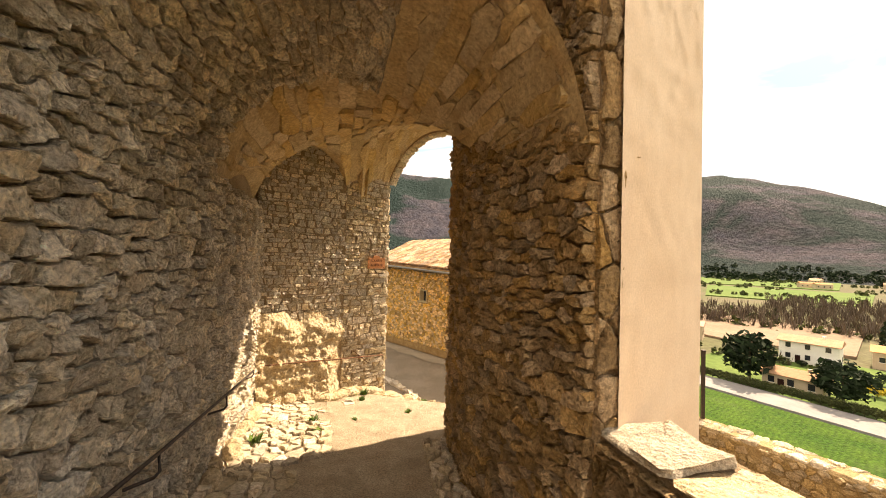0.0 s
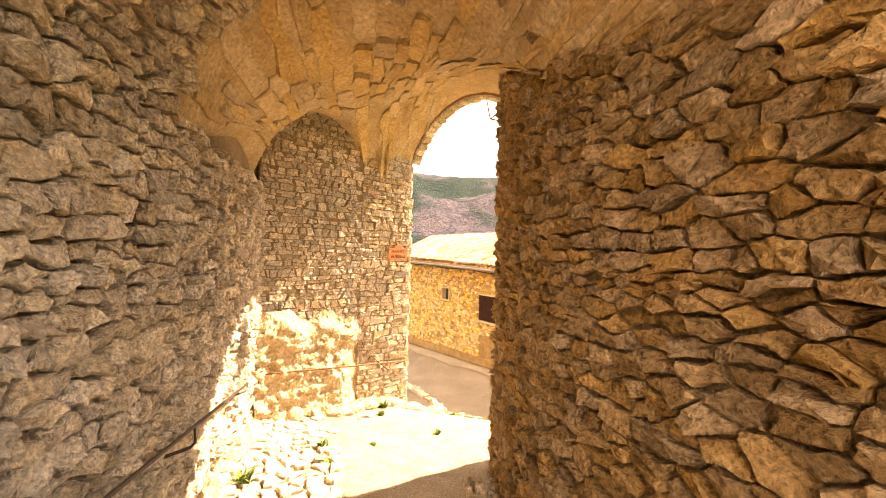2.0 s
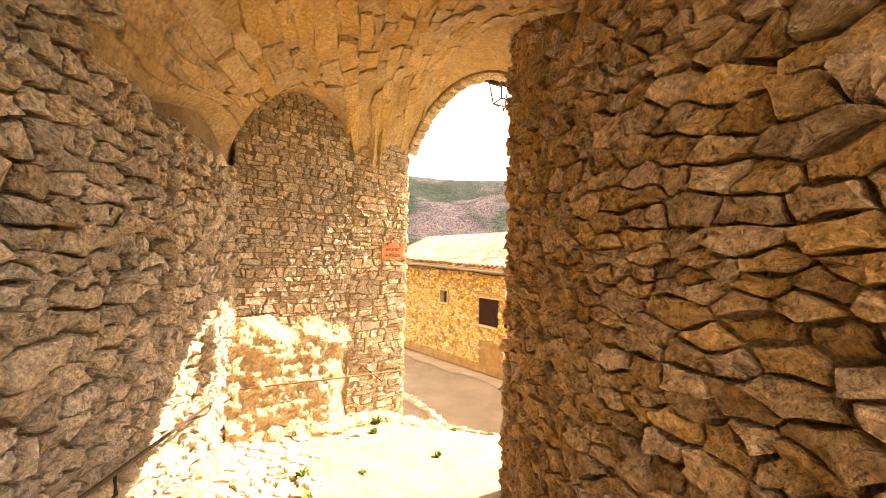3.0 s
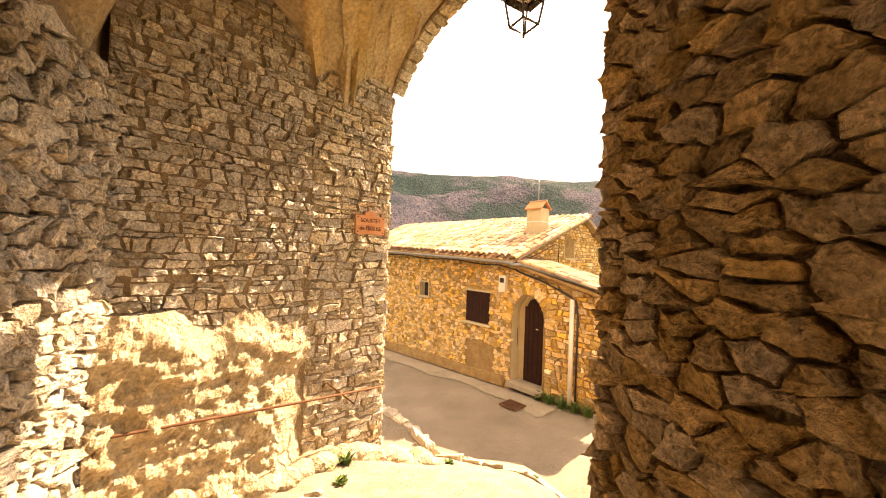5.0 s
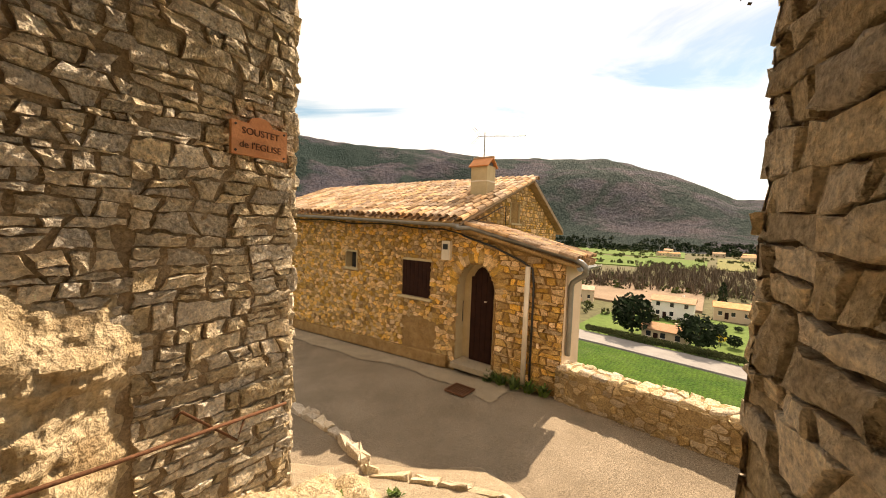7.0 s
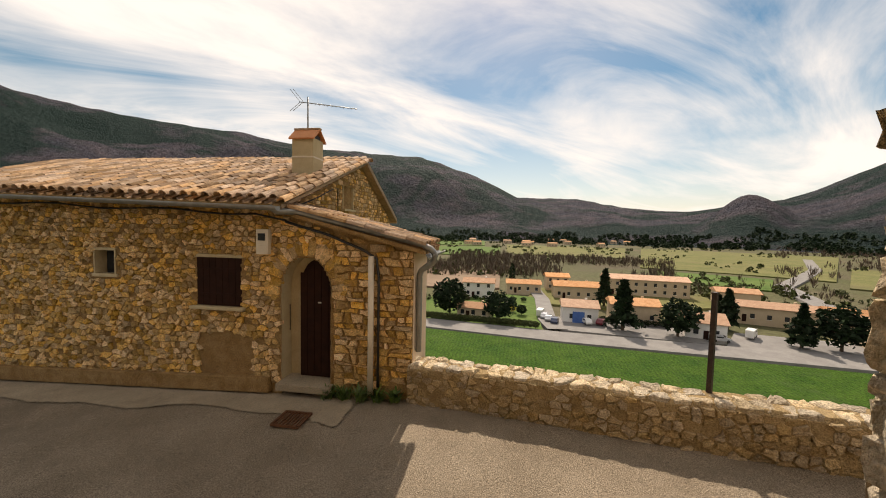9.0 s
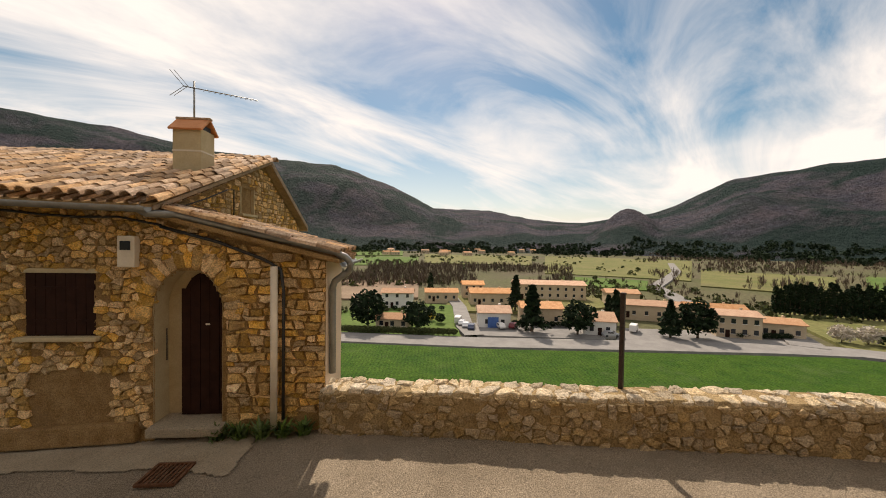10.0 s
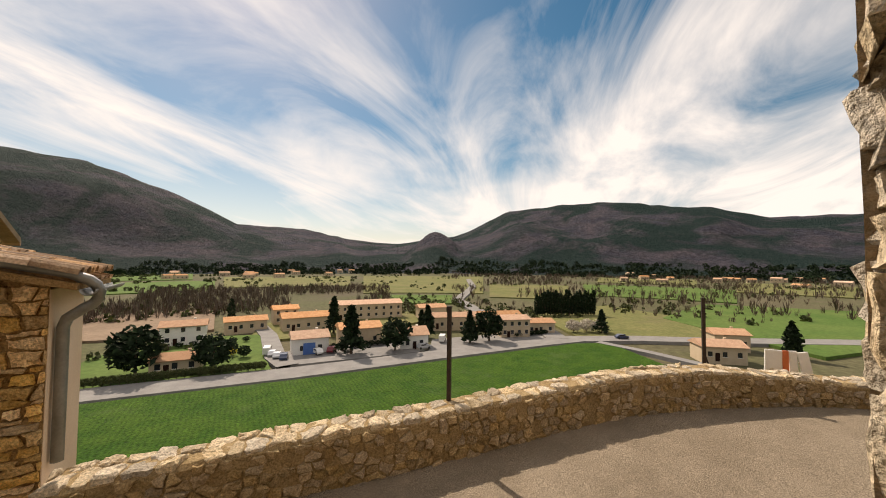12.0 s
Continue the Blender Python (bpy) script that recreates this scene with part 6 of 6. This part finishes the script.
HOUSES = [(59, 87, 9, 6, 2.7, 1.3, -47, RENDER_CREAM, "small cream bungalow with tiled roof", 3, 1), (79, 112, 11, 8, 5.2, 1.4, -42, RENDER_WHITE, "two-storey white house with tiled roof", 3, 2),
          (101, 112, 13, 8, 3.4, 1.4, -40, RENDER_CREAM, "low cream house behind gardens", 4, 1), (83, 71, 9, 8, 4.0, 1.6, -45, RENDER_WHITE, "white garage with blue doors and tiled roof", 2, 1),
          (97, 64, 12, 8, 4.6, 1.6, -47, RENDER_CREAM, "beige house behind tall conifers", 3, 1), (112, 95, 17, 10, 4.2, 1.6, -42, RENDER_CREAM, "long building with orange tiled roof", 5, 1),
          (142, 87, 30, 10, 6.0, 1.6, -48, RENDER_CREAM, "long two-storey building with tiled roof", 9, 2), (98, 47, 8, 8, 3.6, 2.0, -55, RENDER_WHITE, "white house with a blue base", 2, 1),
          (133, 44, 22, 9, 4.0, 1.4, -60, RENDER_CREAM, "long beige hall with tiled roof", 6, 1), (124, 21, 10, 8, 5.6, 1.2, -62, RENDER_CREAM, "yellowish two-storey house by the road", 4, 2),
          (133, 13, 10, 8, 3.6, 1.2, -66, RENDER_CREAM, "low house with an orange tiled roof", 3, 1), (140, 28, 16, 8, 4.4, 1.4, -60, RENDER_CREAM, "long beige house with tiled roof", 5, 1),
          (112, -34, 10, 7, 3.4, 1.5, -84, RENDER_CREAM, "large cream house beside the field", 3, 1), (128, -42, 9, 7, 4.0, 1.5, -84, RENDER_CREAM, "cream house behind the large one", 3, 1),
          (62, 140, 9, 7, 4.0, 1.4, -30, RENDER_CREAM, "cream house beyond the gardens", 3, 1), (47, 118, 8, 7, 3.4, 1.4, -30, RENDER_WHITE, "white house beyond the gardens", 3, 1),
          (118, 110, 9, 8, 5.5, 1.4, -40, RENDER_CREAM, "tall cream house in the village", 3, 2), (152, 60, 12, 8, 4.5, 1.4, -55, RENDER_CREAM, "cream house in the village", 4, 1)]
for row in HOUSES:
    village_house(*row)
part("blue_door", box_bm(pose(79.6, 68.3, VZ + 2.3, 0, 0, -45), (3.0, 0.3, 3.0)), BLUE, None)
bpy.data.objects["blue_door"].parent = [o for o in bpy.data.objects if o.get("label") == "white garage with blue doors and tiled roof"][0]
bpy.data.objects["blue_door"].matrix_parent_inverse = Matrix.Translation((-83, -71, -(VZ + 0.9)))
rngh = random.Random(77)
for k in range(34):
    b = rngh.choice((rngh.uniform(34, 60), rngh.uniform(98, 122)))
    r = rngh.uniform(560, 900)
    a = radians(b)
    x, y = CENTRE.x + r * math.sin(a), CENTRE.y + r * math.cos(a)
    base = empty("far_house", x, y, land_z(b, r), "small pale far house among trees", "house", "far houses")
    m = pose(0, 0, 0, 0, 0, -b + rngh.uniform(-30, 30))
    w, d, h = rngh.uniform(9, 17), 8, rngh.uniform(3.5, 6.5)
    part("wall", box_bm(m @ pose(0, 0, h / 2 - 2), (w, d, h + 4)), RENDER_CREAM, base)
    bm = bmesh.new()
    v = [bm.verts.new(m @ Vector(c)) for c in ((-w / 2, -d / 2 - 0.3, h), (w / 2, -d / 2 - 0.3, h), (w / 2, d / 2 + 0.3, h), (-w / 2, d / 2 + 0.3, h), (-w / 2, 0, h + 1.8), (w / 2, 0, h + 1.8))]
    for f in ((0, 1, 5, 4), (2, 3, 4, 5), (1, 2, 5), (3, 0, 4), (3, 2, 1, 0)):
        bm.faces.new([v[i] for i in f])
    part("roof", bm, ROOF_FAR, base)
    for q in range(3):
        part("window", box_bm(m @ pose(-w / 3 + w / 3 * q, -d / 2 - 0.03, h * 0.55), (1.2, 0.1, 1.4)), GLASS_DARK, base)


# trees of the village
def leafy_crown(rng, shape, count, size, mat, name, parent):
    verts, faces = [], []
    for _ in range(count):
        c, s = shape(rng), size * rng.uniform(0.6, 1.5)
        d1 = Vector((rng.gauss(0, 1), rng.gauss(0, 1), rng.gauss(0, 0.6))).normalized()
        d2 = d1.cross(Vector((rng.gauss(0, 1), rng.gauss(0, 1), rng.gauss(0, 1)))).normalized()
        k = len(verts)
        verts += [c - d1 * s, c - d2 * s * 0.45, c + d1 * s, c + d2 * s * 0.45 + Vector((0, 0, s * 0.3))]
        faces += [(k, k + 1, k + 2), (k, k + 2, k + 3)]
    return put(name, verts, faces, mat, parent)


def tree(x, y, h, r, kind, label, seed, mat=CONIFER, lift=0.8):
    rng = random.Random(seed)
    base = empty({"cone": "conifer", "cypress": "cypress", "round": "tree"}[kind], x, y, VZ + lift, label, "tree", "trees of the village")
    verts, faces = [], []
    for i, (z, w) in enumerate(((-0.5, 0.05), (0.3, 0.035), (0.75, 0.015))):
        verts += [(math.cos(k * 1.047) * w * h * 0.7, math.sin(k * 1.047) * w * h * 0.7, max(z * h, -1.0)) for k in range(6)]
    faces = [(i * 6 + k, i * 6 + (k + 1) % 6, i * 6 + 6 + (k + 1) % 6, i * 6 + 6 + k) for i in range(2) for k in range(6)]
    put("trunk", verts, faces, BARK, base)
    for k in range(5):
        a = k * 1.3
        z = h * (0.25 + 0.1 * k)
        tube("limb", [(0, 0, z), (math.cos(a) * r * 0.6, math.sin(a) * r * 0.6, z + h * 0.05)], 0.012 * h * 0.6, BARK, base, sides=4)

    def cone(g):
        k = g.random() ** 0.75
        z = h * (0.08 + 0.92 * k)
        tier = 0.78 + 0.22 * math.sin(k * 34)
        rad = r * (1 - k) ** 0.85 * tier * math.sqrt(g.uniform(0.25, 1.0)) * (1 + 0.25 * math.sin(seed + 7 * k))
        a = g.uniform(0, 6.28)
        return Vector((rad * math.cos(a), rad * math.sin(a), z))

    def spindle(g):
        k = g.random()
        rad = r * math.sin(math.pi * (0.08 + 0.9 * k)) ** 0.7 * math.sqrt(g.uniform(0.3, 1))
        a = g.uniform(0, 6.28)
        return Vector((rad * math.cos(a), rad * math.sin(a), h * (0.05 + 0.95 * k)))

    def ball(g):
        v = Vector((g.gauss(0, 1), g.gauss(0, 1), g.gauss(0, 1))).normalized() * g.uniform(0.55, 1.0)
        v *= 1 + 0.25 * noise.noise(v * 2 + Vector((seed, 0, 0)))
        return Vector((v.x * r, v.y * r, h * 0.55 + v.z * h * 0.45))
    leafy_crown(rng, {"cone": cone, "cypress": spindle, "round": ball}[kind], 900 if kind != "cypress" else 420, 0.07 * h if kind != "cypress" else 0.05 * h, mat, "crown", base)
    return base


for k, (x, y, h, r, kind, label) in enumerate(((53, 91, 10.5, 5.0, "round", "large dark evergreen tree by the road"), (61.5, 79.5, 8, 4.2, "round", "rounded dark evergreen tree by the road"), (106, 79, 12, 3.4, "cone", "dark conifer between houses"),
                                               (84, 58.5, 12.5, 4.4, "cone", "tall dark conifer by the road"), (91, 49, 9, 4.4, "round", "broad dark conifer by the road"), (112, 47, 10, 3.4, "cone", "dark conifer beside the forecourt"),
                                               (107, 31.5, 9.5, 3.6, "cone", "dark conifer near the yellowish house"), (112, 26.5, 10, 4.2, "round", "broad cedar near the yellowish house"), (138, -9, 8, 3.2, "cone", "lone dark conifer at the road bend"),
                                               (114, 50, 8, 2.6, "cone", "small conifer beside the forecourt"), (104, 122, 10, 1.3, "cypress", "slim dark cypress by the lane"), (122, -55, 9, 3.4, "cone", "dark conifer behind the large house"),
                                               (70, 90, 2.8, 0.9, "cypress", "small clipped garden shrub"), (75, 92, 2.8, 0.9, "cypress", "small clipped garden shrub"), (80, 95, 2.8, 0.9, "cypress", "small clipped garden shrub"), (72, 82, 3, 1.6, "round", "garden shrub by the lane"))):
    tree(x, y, h, r, kind, label, 200 + k)
tree(72, 86, 2.2, 1.4, "round", "yellow flowering garden bush", 300, BLOSSOM)
for k in range(3):
    tree(136 + 2.4 * k, 0.5 - 4.5 * k, 4.5, 2.6, "round", "pale blossoming tree beside the road", 310 + k, PALE_BLOOM)
for k in range(22):
    t = k / 21
    tree(175 + 11 * t + rngh.uniform(-0.5, 0.5), 15 - 26 * t, rngh.uniform(9, 12), 1.1, "cypress", "tall dark cypress in a row beyond the road", 330 + k)
for k in range(26):
    t = k / 25
    tree(43 + 22 * t, 93.5 - 24 * t, 1.9, 1.0, "round", "green garden hedge bush along the road", 360 + k, SHRUB, 0.9)
for k, (x0, y0, x1, y1) in enumerate(((66, 113, 86, 96), (121, 19.0, 129, 10), (87, 66, 96, 55))):
    for j in range(9):
        t = j / 8
        tree(x0 + (x1 - x0) * t, y0 + (y1 - y0) * t, 1.6, 1.1, "round", "dark clipped hedge bush", 400 + 10 * k + j, CONIFER)


# parked cars
def car(x, y, turn, paint, label, van=False):
    base = empty("car", x, y, VZ + 1.0, label, "car", "parked cars")
    m = pose(0, 0, 0, 0, 0, turn)
    prof = [(-2.0, 0.3), (-2.05, 0.75), (-1.75, 0.95), (-1.2, 1.42), (0.35, 1.46), (1.05, 0.98), (1.95, 0.82), (2.05, 0.35)] if not van else [(-2.3, 0.3), (-2.35, 1.9), (-2.2, 2.05), (1.1, 2.05), (1.7, 1.3), (2.4, 1.05), (2.45, 0.35)]
    bm = bmesh.new()
    a = [bm.verts.new(m @ Vector((px, -0.82, pz))) for px, pz in prof]
    b = [bm.verts.new(m @ Vector((px, 0.82, pz))) for px, pz in prof]
    bm.faces.new(a)
    bm.faces.new(b[::-1])
    for i in range(len(prof)):
        j = (i + 1) % len(prof)
        bm.faces.new((a[i], a[j], b[j], b[i]))
    part("body", bm, paint, base)
    z = 1.18 if not van else 1.6
    for sgn in (-1, 1):
        part("side_window", box_bm(m @ pose(-0.35 if not van else 0.9, sgn * 0.825, z), (1.5 if not van else 0.8, 0.02, 0.34), 0.01), GLASS_DARK, base)
        for px in (-1.3, 1.3):
            bmw = bmesh.new()
            bmesh.ops.create_cone(bmw, cap_ends=True, segments=12, radius1=0.33, radius2=0.33, depth=0.2, matrix=m @ pose(px, sgn * 0.78, 0.33, 90))
            part("wheel", bmw, CABLE, base)
    part("windscreen", box_bm(m @ pose(0.72 if not van else 1.42, 0, z + 0.04, 0, -36), (0.62, 1.4, 0.02), 0.005), GLASS_DARK, base)


SILVER = material("silver_paint", (0.45, 0.46, 0.48), (0.5, 0.51, 0.53), 0.3, 2, 10, 0.0, metal=0.4, fine_mix=0.03)
DARKBLUE = material("dark_blue_paint", (0.03, 0.045, 0.09), (0.035, 0.05, 0.1), 0.3, 2, 10, 0.0, fine_mix=0.03)
RED = material("dark_red_paint", (0.16, 0.02, 0.025), (0.18, 0.025, 0.03), 0.3, 2, 10, 0.0, fine_mix=0.03)
for x, y, turn, paint, label, van in ((76, 78.5, 35, WHITE, "white van parked in the forecourt", True), (75, 76, 35, SILVER, "silver car parked in the forecourt", False), (74, 73.5, 35, SILVER, "silver car parked in the forecourt", False),
                                      (73.5, 71, 35, DARKBLUE, "dark blue car parked in the forecourt", False), (80.5, 66.5, 60, WHITE, "white car parked in the forecourt", False), (83.5, 64.2, 20, RED, "dark red car parked in the forecourt", False),
                                      (86, 61.5, 60, WHITE, "white car parked in the forecourt", False), (95, 42, -45, SILVER, "silver car by the white house", False), (106, 40, 10, WHITE, "white van in the forecourt", True), (129, -14, -70, DARKBLUE, "dark car at the roadside", False)):
    car(x, y, turn, paint, label, van)
